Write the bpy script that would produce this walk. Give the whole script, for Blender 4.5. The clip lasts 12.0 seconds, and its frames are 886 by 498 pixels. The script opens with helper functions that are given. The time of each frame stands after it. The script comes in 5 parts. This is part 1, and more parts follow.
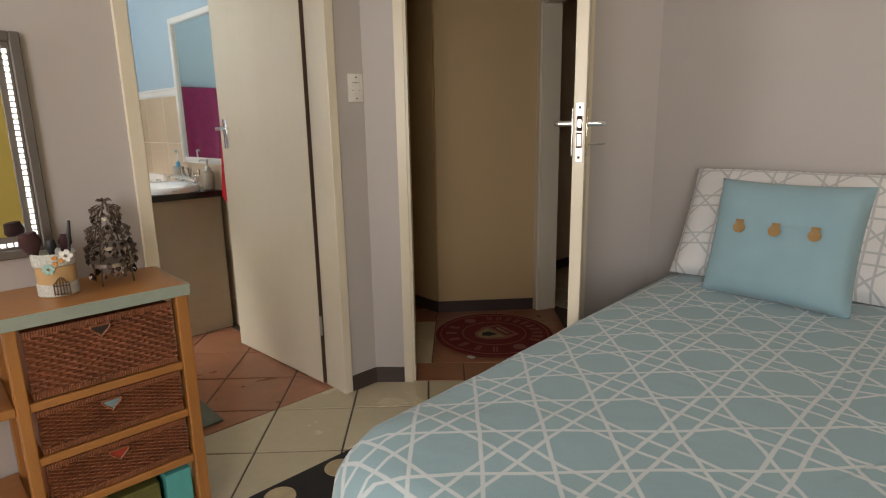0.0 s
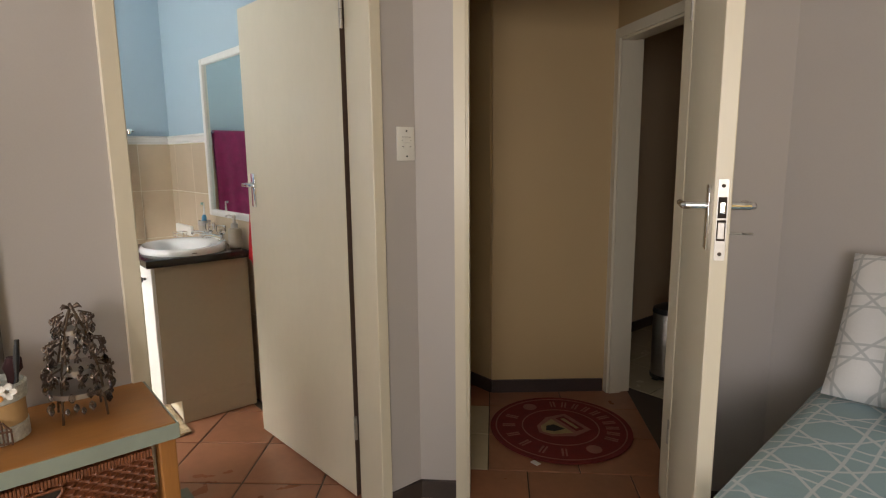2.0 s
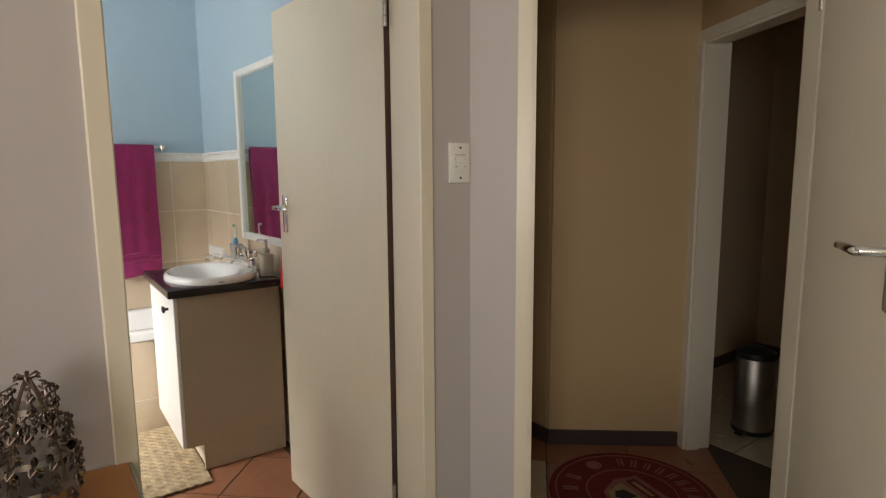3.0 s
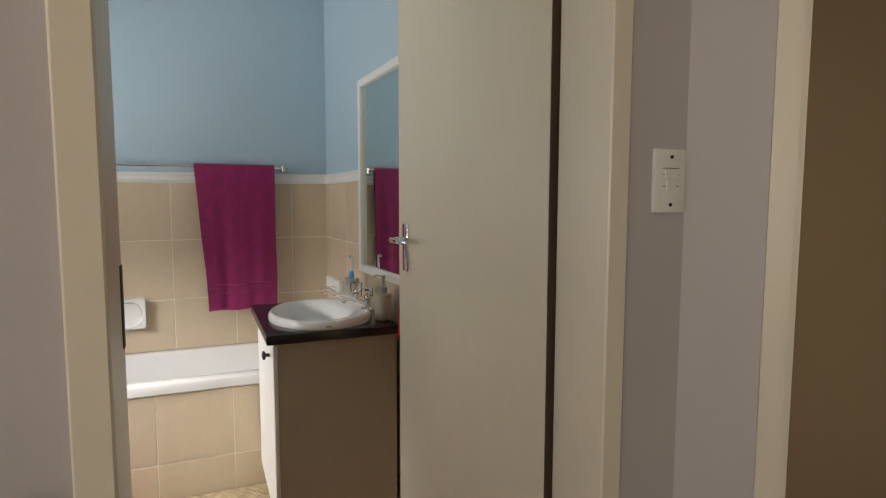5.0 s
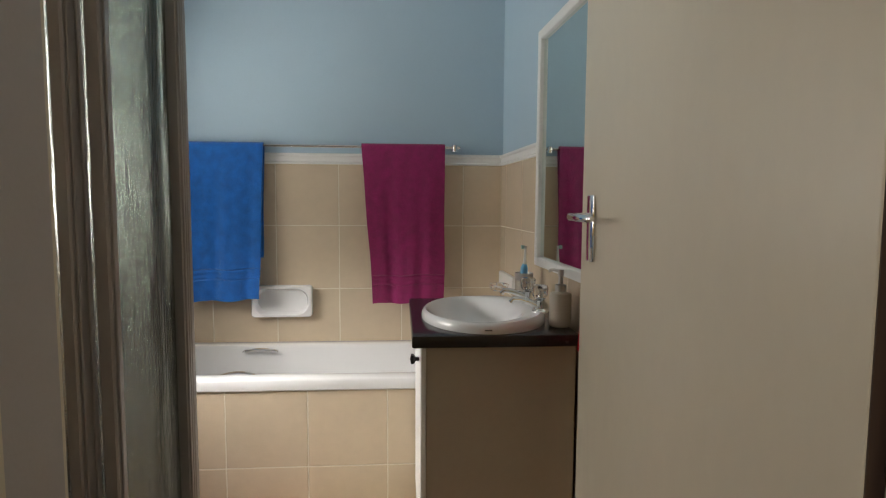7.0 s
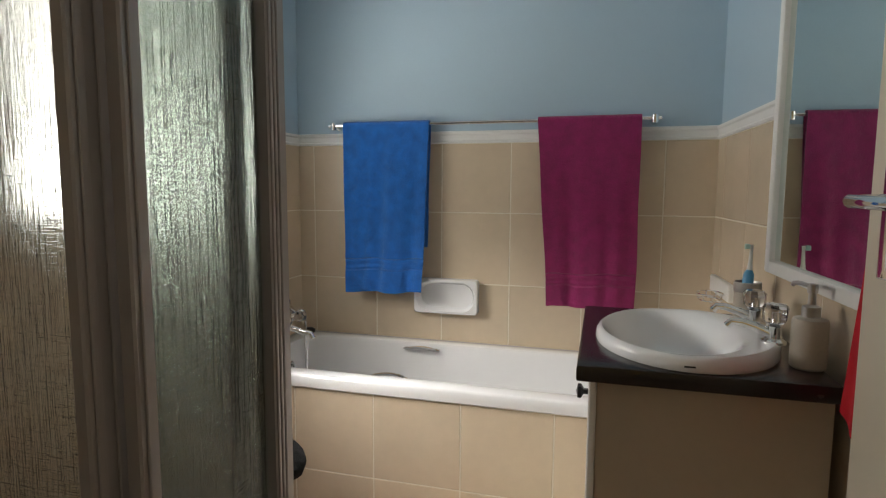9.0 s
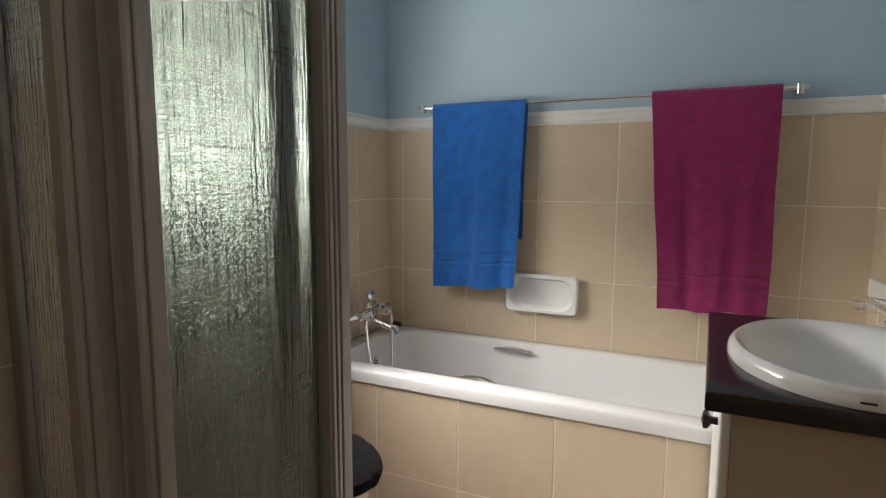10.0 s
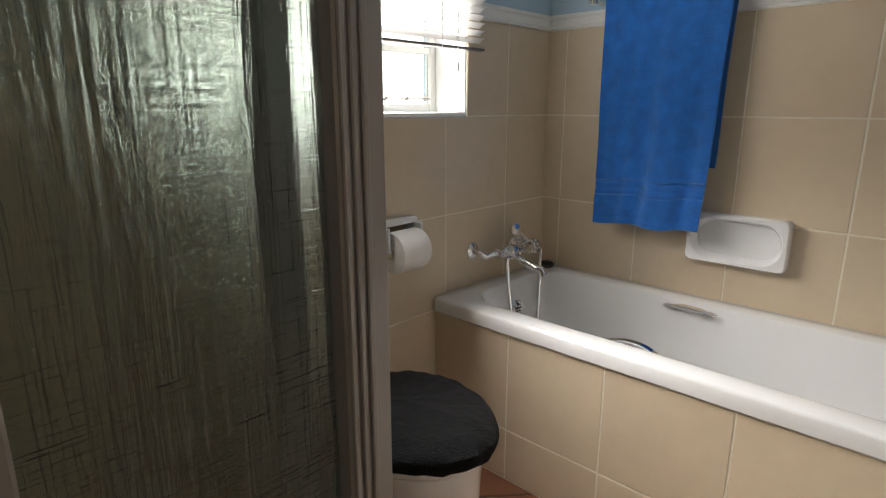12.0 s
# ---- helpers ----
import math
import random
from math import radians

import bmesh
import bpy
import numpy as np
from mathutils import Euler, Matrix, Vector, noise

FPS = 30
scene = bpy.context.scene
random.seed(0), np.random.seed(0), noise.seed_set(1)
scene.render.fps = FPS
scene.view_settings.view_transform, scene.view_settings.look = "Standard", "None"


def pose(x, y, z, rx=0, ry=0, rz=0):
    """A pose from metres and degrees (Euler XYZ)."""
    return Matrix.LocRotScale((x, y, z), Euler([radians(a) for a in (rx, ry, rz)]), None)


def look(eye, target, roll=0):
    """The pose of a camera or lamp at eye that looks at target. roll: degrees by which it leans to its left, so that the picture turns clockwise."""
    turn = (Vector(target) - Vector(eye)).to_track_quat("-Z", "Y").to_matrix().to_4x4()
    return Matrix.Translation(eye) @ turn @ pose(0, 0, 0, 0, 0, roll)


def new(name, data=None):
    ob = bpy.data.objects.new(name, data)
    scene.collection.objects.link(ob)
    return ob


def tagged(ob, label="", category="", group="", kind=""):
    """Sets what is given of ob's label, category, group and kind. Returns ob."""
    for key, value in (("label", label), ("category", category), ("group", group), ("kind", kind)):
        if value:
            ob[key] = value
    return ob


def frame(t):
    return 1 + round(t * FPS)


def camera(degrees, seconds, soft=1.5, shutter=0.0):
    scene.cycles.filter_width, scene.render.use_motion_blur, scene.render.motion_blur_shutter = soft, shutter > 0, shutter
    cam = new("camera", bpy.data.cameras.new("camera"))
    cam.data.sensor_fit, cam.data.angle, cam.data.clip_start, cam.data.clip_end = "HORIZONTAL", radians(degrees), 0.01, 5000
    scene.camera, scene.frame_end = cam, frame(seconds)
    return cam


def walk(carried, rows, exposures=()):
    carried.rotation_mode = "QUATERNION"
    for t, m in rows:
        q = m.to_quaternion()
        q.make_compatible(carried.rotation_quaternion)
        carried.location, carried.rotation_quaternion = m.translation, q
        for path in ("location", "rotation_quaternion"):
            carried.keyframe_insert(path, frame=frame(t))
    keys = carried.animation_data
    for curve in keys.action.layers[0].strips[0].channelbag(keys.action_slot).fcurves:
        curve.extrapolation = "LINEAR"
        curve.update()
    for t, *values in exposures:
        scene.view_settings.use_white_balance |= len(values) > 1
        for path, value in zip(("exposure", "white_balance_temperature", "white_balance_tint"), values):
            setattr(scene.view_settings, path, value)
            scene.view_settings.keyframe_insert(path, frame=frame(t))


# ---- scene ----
cam = camera(75.6, 12.0, soft=1.2)
PATH = [
    (0, (0.204, 0.128, 1.251), (-1.213, 1.472, 0.820), -1.0),
    (0.5, (0.112, 0.211, 1.283), (-1.321, 1.536, 0.847), -1.1),
    (1, (0.003, 0.270, 1.304), (-1.456, 1.574, 0.892), -0.8),
    (1.5, (-0.117, 0.350, 1.333), (-1.612, 1.628, 0.968), -0.8),
    (2, (-0.251, 0.411, 1.365), (-1.767, 1.674, 1.041), -0.6),
    (2.5, (-0.386, 0.490, 1.370), (-1.927, 1.733, 1.084), -0.4),
    (3, (-0.557, 0.593, 1.380), (-2.167, 1.749, 1.113), -0.4),
    (3.2, (-0.616, 0.608, 1.383), (-2.258, 1.718, 1.114), -0.3),
    (5, (-1.106, 0.828, 1.373), (-2.939, 1.609, 1.197), 0.1),
    (5.5, (-1.218, 0.882, 1.352), (-3.124, 1.466, 1.192), 0.2),
    (6, (-1.377, 0.937, 1.327), (-3.327, 1.349, 1.160), 0.2),
    (6.5, (-1.476, 0.968, 1.298), (-3.448, 1.256, 1.130), 0.3),
    (8.5, (-1.863, 1.084, 1.252), (-3.818, 0.707, 1.059), 0.2),
    (9, (-1.978, 1.075, 1.254), (-3.895, 0.545, 1.045), 0.3),
    (9.5, (-2.061, 1.049, 1.230), (-3.941, 0.398, 1.023), 0.3),
    (10, (-2.176, 1.029, 1.229), (-3.973, 0.182, 0.993), 0.2),
    (10.5, (-2.247, 1.022, 1.229), (-3.931, -0.024, 0.961), 0.2),
    (11, (-2.334, 1.017, 1.205), (-3.902, -0.185, 0.887), -0.1),
    (11.5, (-2.452, 0.987, 1.178), (-3.928, -0.307, 0.794), 0.1),
    (12, (-2.546, 0.947, 1.178), (-3.951, -0.391, 0.696), 0.0),
]
EXPOSURES = [(0.0, -0.22), (2.5, -0.25), (3.2, -0.4), (5.0, -0.8), (6.5, -0.92), (8.5, -1.05), (10.0, -0.95), (11.0, -0.98), (12.0, -1.08)]
walk(cam, [(t, look(eye, target, roll)) for t, eye, target, roll in PATH], EXPOSURES)

# ---- light, sky and exposure ----
SKY = bpy.data.worlds.new("sky")
scene.world = SKY
SKY.use_nodes = True
_sky = SKY.node_tree.nodes.new("ShaderNodeTexSky")
_sky.sky_type, _sky.sun_disc = "NISHITA", False
_sky.sun_elevation, _sky.sun_rotation = radians(50), radians(150)
SKY.node_tree.nodes["Background"].inputs[1].default_value = 0.12
SKY.node_tree.links.new(_sky.outputs[0], SKY.node_tree.nodes["Background"].inputs[0])


def area_lamp(name, eye, target, w, h, power, colour, spread=180):
    d = bpy.data.lights.new(name, "AREA")
    d.shape, d.size, d.size_y, d.energy, d.color, d.spread = "RECTANGLE", w, h, power, colour, radians(spread)
    ob = new(name, d)
    ob.matrix_world = look(eye, target)
    return ob


# daylight standing in the window openings
area_lamp("bedroom_window_light", (1.2, -1.63, 1.5), (-0.6, 2.0, 1.1), 1.35, 1.2, 64, (1.0, 0.925, 0.885))
area_lamp("bathroom_window_light", (-3.56, -0.45, 1.57), (-3.80, 1.2, 2.0), 0.86, 0.78, 30, (1.0, 0.955, 0.905))
area_lamp("bathroom_window_light", (-3.52, -0.44, 1.255), (-3.80, 0.42, 0.38), 0.80, 0.17, 19, (1.0, 0.96, 0.91), 80)

# ---- materials ----


def surf(name, base, rough=0.5, metal=0.0, fine=60.0, coarse=4.0, vary=0.08, bump=0.02, depth=0.002, coat=0.0, spec=0.5, per_piece=0.0, stretch=(1, 1, 1), sheen=0.0):
    """A painted, tiled, woven or metal surface: tone varied at two scales, fine relief, small differences from piece to piece."""
    m = bpy.data.materials.new(name)
    m.use_nodes = True
    n, l = m.node_tree.nodes, m.node_tree.links
    b = n["Principled BSDF"]
    tc, info = n.new("ShaderNodeTexCoord"), n.new("ShaderNodeObjectInfo")
    shift, mapp = n.new("ShaderNodeVectorMath"), n.new("ShaderNodeMapping")
    scl = n.new("ShaderNodeMath")
    scl.operation, scl.inputs[1].default_value = "MULTIPLY", 37.0
    l.new(info.outputs["Random"], scl.inputs[0])
    l.new(tc.outputs["Object"], shift.inputs[0])
    if per_piece:
        l.new(scl.outputs[0], shift.inputs[1])
    mapp.inputs["Scale"].default_value = stretch
    l.new(shift.outputs[0], mapp.inputs["Vector"])
    a, c = n.new("ShaderNodeTexNoise"), n.new("ShaderNodeTexNoise")
    a.inputs["Scale"].default_value, a.inputs["Detail"].default_value = fine, 4.0
    c.inputs["Scale"].default_value, c.inputs["Detail"].default_value = coarse, 6.0
    l.new(mapp.outputs[0], a.inputs["Vector"])
    l.new(mapp.outputs[0], c.inputs["Vector"])
    mix = n.new("ShaderNodeMath")
    mix.operation = "MULTIPLY_ADD"
    l.new(a.outputs["Fac"], mix.inputs[0])
    mix.inputs[1].default_value = 0.5
    l.new(c.outputs["Fac"], mix.inputs[2])
    rng = n.new("ShaderNodeMapRange")
    rng.inputs["From Min"].default_value, rng.inputs["From Max"].default_value = 0.4, 1.1
    rng.inputs["To Min"].default_value, rng.inputs["To Max"].default_value = 1 - vary, 1 + vary
    l.new(mix.outputs[0], rng.inputs["Value"])
    tone = n.new("ShaderNodeMath")
    tone.operation = "MULTIPLY_ADD"
    l.new(info.outputs["Random"], tone.inputs[0])
    tone.inputs[1].default_value, tone.inputs[2].default_value = per_piece, 1 - per_piece / 2
    both = n.new("ShaderNodeMath")
    both.operation = "MULTIPLY"
    l.new(rng.outputs[0], both.inputs[0])
    l.new(tone.outputs[0], both.inputs[1])
    col = n.new("ShaderNodeVectorMath")
    col.operation = "SCALE"
    col.inputs[0].default_value = base
    l.new(both.outputs[0], col.inputs["Scale"])
    l.new(col.outputs[0], b.inputs["Base Color"])
    rr = n.new("ShaderNodeMapRange")
    rr.inputs["To Min"].default_value, rr.inputs["To Max"].default_value = max(0.02, rough - 0.08), min(1, rough + 0.08)
    l.new(c.outputs["Fac"], rr.inputs["Value"])
    l.new(rr.outputs[0], b.inputs["Roughness"])
    b.inputs["Metallic"].default_value = metal
    b.inputs["Coat Weight"].default_value = coat
    b.inputs["Specular IOR Level"].default_value = spec
    b.inputs["Sheen Weight"].default_value = sheen
    if bump:
        bp = n.new("ShaderNodeBump")
        bp.inputs["Strength"].default_value, bp.inputs["Distance"].default_value = min(1, bump * 10), depth
        l.new(mix.outputs[0], bp.inputs["Height"])
        l.new(bp.outputs[0], b.inputs["Normal"])
    return m


GREY_WALL = surf("grey_wall_paint", (0.51, 0.48, 0.47), 0.6, fine=220, coarse=1.5, vary=0.04, bump=0.02)
BLUE_WALL = surf("blue_wall_paint", (0.42, 0.56, 0.66), 0.6, fine=200, coarse=1.2, vary=0.05, bump=0.02)
TAN_WALL = surf("tan_wall_paint", (0.54, 0.39, 0.205), 0.55, fine=200, coarse=1.5, vary=0.05, bump=0.02)
# tan wall made paler, so the colour makes up for light the room lacks
BRIGHTENED_WALL = surf("brightened_wall_paint", (0.74, 0.58, 0.40), 0.6, fine=200, coarse=1.5, vary=0.05, bump=0.02)
MUSTARD_WALL = surf("mustard_wall_paint", (0.60, 0.42, 0.10), 0.6, fine=200, coarse=1.5, vary=0.05, bump=0.02)
CEILING_WHITE = surf("ceiling_paint", (0.80, 0.79, 0.77), 0.7, fine=150, coarse=2, vary=0.03, bump=0.02)
# dark brown that paints the shade of the hinge gap and strike hole
GAP_BROWN = surf("gap_shade_brown", (0.075, 0.045, 0.032), 0.7, fine=120, coarse=20, vary=0.3, stretch=(1, 1, 0.1))
CREAM_GLOSS = surf("cream_gloss_paint", (0.74, 0.68, 0.55), 0.32, fine=35, coarse=3, vary=0.04, bump=0.012, stretch=(1, 1, 0.4))
WHITE_PAINT = surf("white_gloss_paint", (0.82, 0.82, 0.80), 0.35, fine=60, coarse=4, vary=0.04, bump=0.01)
SKIRTING = surf("dark_skirting", (0.055, 0.038, 0.035), 0.4, fine=80, coarse=5, vary=0.2, bump=0.02)
WALL_TILE = surf("beige_wall_tile", (0.66, 0.545, 0.40), 0.22, fine=25, coarse=5, vary=0.06, bump=0.006, per_piece=0.07)
GROUT = surf("pale_grout", (0.78, 0.72, 0.60), 0.8, fine=300, coarse=8, vary=0.08, bump=0.04)
DARK_GROUT = surf("dark_grout", (0.085, 0.065, 0.05), 0.85, fine=300, coarse=8, vary=0.2, bump=0.04)
CREAM_TILE = surf("cream_floor_tile", (0.58, 0.51, 0.36), 0.25, fine=30, coarse=4, vary=0.08, bump=0.006, per_piece=0.08)
TERRACOTTA = surf("terracotta_floor_tile", (0.33, 0.145, 0.08), 0.3, fine=25, coarse=5, vary=0.2, bump=0.01, per_piece=0.14)
PORCELAIN = surf("white_enamel", (0.84, 0.84, 0.84), 0.1, fine=20, coarse=3, vary=0.015, bump=0.0, coat=0.5)
CHROME = surf("chrome", (0.80, 0.80, 0.80), 0.08, 1.0, fine=30, coarse=8, vary=0.04, bump=0.0)
STEEL = surf("brushed_steel", (0.50, 0.48, 0.46), 0.38, 1.0, fine=120, coarse=10, vary=0.1, bump=0.005, stretch=(1, 1, 6))
ALU = surf("bronze_anodised_aluminium", (0.36, 0.33, 0.31), 0.4, 0.35, fine=120, coarse=6, vary=0.08, bump=0.006, stretch=(4, 4, 0.3))
COUNTER = surf("dark_stained_top", (0.026, 0.020, 0.020), 0.25, fine=60, coarse=5, vary=0.08, bump=0.01, stretch=(0.3, 3, 3))
PINE = surf("orange_pine", (0.38, 0.165, 0.045), 0.35, fine=60, coarse=6, vary=0.16, bump=0.012, stretch=(5, 0.5, 5))
PINE_POST = surf("orange_pine_upright", (0.38, 0.165, 0.045), 0.35, fine=60, coarse=6, vary=0.16, bump=0.012, stretch=(5, 5, 0.5))
AQUA_PAINT = surf("grey_green_edge_paint", (0.30, 0.35, 0.30), 0.5, fine=60, coarse=6, vary=0.1, bump=0.01)
WICKER = surf("red_brown_wicker", (0.23, 0.08, 0.035), 0.45, fine=90, coarse=12, vary=0.35, bump=0.03)
# near-black puts the shade inside openings into colour; screw heads use it too
DARK_INSIDE = surf("dark_interior", (0.03, 0.02, 0.015), 0.8, vary=0.2)
BLUE_TOWEL = surf("blue_terry", (0.005, 0.122, 0.46), 0.95, fine=230, coarse=22, vary=0.3, bump=0.1, depth=0.006, sheen=0.4)
PURPLE_TOWEL = surf("plum_terry", (0.27, 0.010, 0.105), 0.95, fine=230, coarse=22, vary=0.3, bump=0.1, depth=0.006, sheen=0.4)
RED_CLOTH = surf("red_terry", (0.55, 0.01, 0.02), 0.95, fine=420, coarse=25, vary=0.2, bump=0.1)
BLACK_PLUSH = surf("black_plush", (0.007, 0.007, 0.008), 0.9, fine=220, coarse=18, vary=0.5, bump=0.1, depth=0.012, spec=0.12, sheen=0.03)
BLACK_PLASTIC = surf("black_plastic", (0.02, 0.02, 0.022), 0.4, vary=0.1)
PAPER = surf("white_tissue", (0.83, 0.81, 0.78), 0.9, fine=200, coarse=10, vary=0.04, bump=0.03)
AQUA_LINEN = surf("aqua_linen", (0.25, 0.39, 0.45), 0.9, fine=500, coarse=12, vary=0.08, bump=0.06, sheen=0.2)
STONE_BEIGE = surf("beige_stoneware", (0.45, 0.40, 0.33), 0.5, fine=120, coarse=8, vary=0.1, bump=0.01)
WOVEN_MAT = surf("oatmeal_weave", (0.40, 0.31, 0.19), 0.95, fine=160, coarse=25, vary=0.5, bump=0.1, depth=0.006)


# ---- mesh helpers ----
PLACE = {}


def thing(name, at, label, category, group="", rz=0.0):
    """The empty base of a thing that has parts."""
    ob = new(name)
    ob.empty_display_size = 0.05
    m = pose(*at, 0, 0, rz)
    ob.matrix_basis = m
    PLACE[ob] = m
    return tagged(ob, label, category, group)


def part(name, bm, material, parent=None, label="", local=False, smooth=False):
    """Links a bmesh as one mesh object; with a parent it is a part, given in world places (or in its thing's own, if local)."""
    me = bpy.data.meshes.new(name)
    bmesh.ops.recalc_face_normals(bm, faces=bm.faces[:])
    bm.to_mesh(me)
    bm.free()
    me.materials.append(material)
    if smooth:
        me.polygons.foreach_set("use_smooth", [True] * len(me.polygons))
        me.set_sharp_from_angle(angle=radians(40))
    ob = new(name, me)
    if parent is not None:
        ob.parent = parent
        PLACE[ob] = PLACE[parent]
        top = parent
        while top.parent is not None:
            top = top.parent
        if parent.parent is None and parent.data is None and not local:
            ob.matrix_parent_inverse = PLACE[parent].inverted()
    else:
        PLACE[ob] = Matrix()
    if label:
        ob["label"] = label
    return ob


def box(bm, x0, x1, y0, y1, z0, z1, bevel=0.0, seg=2):
    r = bmesh.ops.create_cube(bm, size=1.0)
    for v in r["verts"]:
        v.co = Vector((x0 + (v.co.x + 0.5) * (x1 - x0), y0 + (v.co.y + 0.5) * (y1 - y0), z0 + (v.co.z + 0.5) * (z1 - z0)))
    if bevel:
        es = list({e for v in r["verts"] for e in v.link_edges})
        bmesh.ops.bevel(bm, geom=es, offset=bevel, segments=seg, profile=0.5, affect="EDGES")
    return bm


def slab(x0, x1, y0, y1, z0, z1, bevel=0.0, seg=2):
    return box(bmesh.new(), x0, x1, y0, y1, z0, z1, bevel, seg)


def prism(bm, pts, z0, z1):
    """An upright block over the plan outline pts."""
    lo = [bm.verts.new((x, y, z0)) for x, y in pts]
    hi = [bm.verts.new((x, y, z1)) for x, y in pts]
    k = len(pts)
    bm.faces.new(lo[::-1])
    bm.faces.new(hi)
    for i in range(k):
        bm.faces.new((lo[i], lo[(i + 1) % k], hi[(i + 1) % k], hi[i]))
    return bm


def loft(bm, loops, cap_start=True, cap_end=True):
    rows = [[bm.verts.new(p) for p in lp] for lp in loops]
    k = len(rows[0])
    for a, b in zip(rows, rows[1:]):
        for i in range(k):
            bm.faces.new((a[i], a[(i + 1) % k], b[(i + 1) % k], b[i]))
    if cap_start:
        bm.faces.new(rows[0][::-1])
    if cap_end:
        bm.faces.new(rows[-1])
    return bm


def lathe(bm, profile, at, seg=24, turn=None):
    """Turns (radius, height) about the upright through at; turn: a rotation about at."""
    m = Matrix.Translation(at) @ (turn or Matrix())
    loops = [[m @ Vector((max(r, 1e-4) * math.cos(2 * math.pi * i / seg), max(r, 1e-4) * math.sin(2 * math.pi * i / seg), z)) for i in range(seg)] for r, z in profile]
    return loft(bm, loops)


def tube(bm, pts, r, seg=10, closed=False):
    """A round bar along pts; r is one radius or one for each point."""
    pts = [Vector(p) for p in pts]
    k = len(pts)
    rad = r if isinstance(r, (list, tuple)) else [r] * k
    loops, up = [], None
    for i, p in enumerate(pts):
        d = (pts[min(i + 1, k - 1)] - pts[max(i - 1, 0)]).normalized() if not closed else (pts[(i + 1) % k] - pts[i - 1]).normalized()
        if up is None:
            up = Vector((0, 0, 1)) if abs(d.z) < 0.9 else Vector((1, 0, 0))
        side = d.cross(up).normalized()
        up = side.cross(d).normalized()
        loops.append([p + rad[i] * (math.cos(2 * math.pi * j / seg) * side + math.sin(2 * math.pi * j / seg) * up) for j in range(seg)])
    if closed:
        rows = [[bm.verts.new(c) for c in lp] for lp in loops]
        for a, b in zip(rows, rows[1:] + rows[:1]):
            for j in range(seg):
                bm.faces.new((a[j], a[(j + 1) % seg], b[(j + 1) % seg], b[j]))
        return bm
    return loft(bm, loops)


def rounded(cx, cy, w, h, r, z, k=6, e=0.0):
    """A rounded rectangle of k points a corner, at height z."""
    out = []
    for qx, qy, a0 in ((1, 1, 0), (-1, 1, 90), (-1, -1, 180), (1, -1, 270)):
        for i in range(k):
            a = radians(a0 + 90 * i / (k - 1))
            out.append((cx + qx * (w / 2 - r) + r * math.cos(a), cy + qy * (h / 2 - r) + r * math.sin(a), z))
    return out


def sheet(bm, f, nu, nv):
    """A grid surface of f(u, v), u and v from 0 to 1."""
    g = [[bm.verts.new(f(i / nu, j / nv)) for j in range(nv + 1)] for i in range(nu + 1)]
    for i in range(nu):
        for j in range(nv):
            bm.faces.new((g[i][j], g[i + 1][j], g[i + 1][j + 1], g[i][j + 1]))
    return bm


def thicken(bm, d):
    bmesh.ops.recalc_face_normals(bm, faces=bm.faces[:])
    bmesh.ops.solidify(bm, geom=bm.faces[:], thickness=d)
    return bm


def structure(name, bm, material, label, category):
    return tagged(part(name, bm, material), label, category, kind="structure")


# ---- the shell ----
TOP = 2.60
XW, XL, XB = -1.948, -1.845, -2.098          # bedroom faces north and south of the doorway, bathroom face
S, N, W = -0.353, 1.525, -4.498  # bathroom's south, north and west faces
A = Vector((XW, 1.697))        # start of the cut-off corner
D, NRM = Vector((0.7071, 0.7071)), Vector((-0.7071, 0.7071))


def along(s, d=0.0):
    p = A + D * s + NRM * d
    return (p.x, p.y)


def diag(bm, s0, s1, d0, d1, z0, z1):
    return prism(bm, [along(s0, d0), along(s1, d0), along(s1, d1), along(s0, d1)], z0, z1)


bm = bmesh.new()
box(bm, XB, XL, -1.75, 0.688, 0, TOP)
box(bm, XB, XW, 1.540, 1.697, 0, TOP)
box(bm, XB, XW, 0.688, 1.540, 2.075, TOP)
wall_west = structure("wall_west", bm, GREY_WALL, "warm grey painted bedroom wall with the bathroom doorway", "wall")
bm = bmesh.new()
box(bm, XB - 0.012, XB, S, 0.70, 1.5, TOP)
box(bm, XB - 0.012, XB, 0.70, N, 2.08, TOP)
structure("wall_bathroom_east", bm, BLUE_WALL, "pale blue painted bathroom wall above the tiles", "wall")
bm = bmesh.new()
diag(bm, 0, 0.148, 0, 0.12, 0, TOP)
diag(bm, 1.008, 1.315, 0, 0.12, 0, TOP)
diag(bm, 0.148, 1.008, 0, 0.12, 2.075, TOP)
wall_corner = structure("wall_corner", bm, GREY_WALL, "warm grey painted wall set slantwise, with the passage doorway", "wall")
structure("wall_north", slab(-1.03, 2.0, 2.62, 2.77, 0, TOP), GREY_WALL, "warm grey painted bedroom wall behind the bed", "wall")
structure("wall_east", slab(2.0, 2.15, -1.75, 2.77, 0, TOP), MUSTARD_WALL, "mustard yellow painted bedroom wall", "wall")
bm = slab(-2.0, 0.5, -1.75, -1.6, 0, TOP)
box(bm, 1.9, 2.0, -1.75, -1.6, 0, TOP)
box(bm, 0.5, 1.9, -1.75, -1.6, 0, 0.9)
box(bm, 0.5, 1.9, -1.75, -1.6, 2.1, TOP)
structure("wall_south", bm, GREY_WALL, "warm grey painted bedroom wall with a window opening", "wall")
wall_bath_n = structure("wall_bathroom_north", slab(-4.65, XB, N, 1.60, 0, TOP), BLUE_WALL, "pale blue bathroom wall with a beige tiled dado", "wall")
wall_bath_w = structure("wall_bathroom_west", slab(-4.65, W, S, N, 0, TOP), BLUE_WALL, "pale blue bathroom wall with a beige tiled dado", "wall")
WX0, WX1, WZ0, WZ1 = -4.02, -3.10, 1.16, 2.06
bm = bmesh.new()
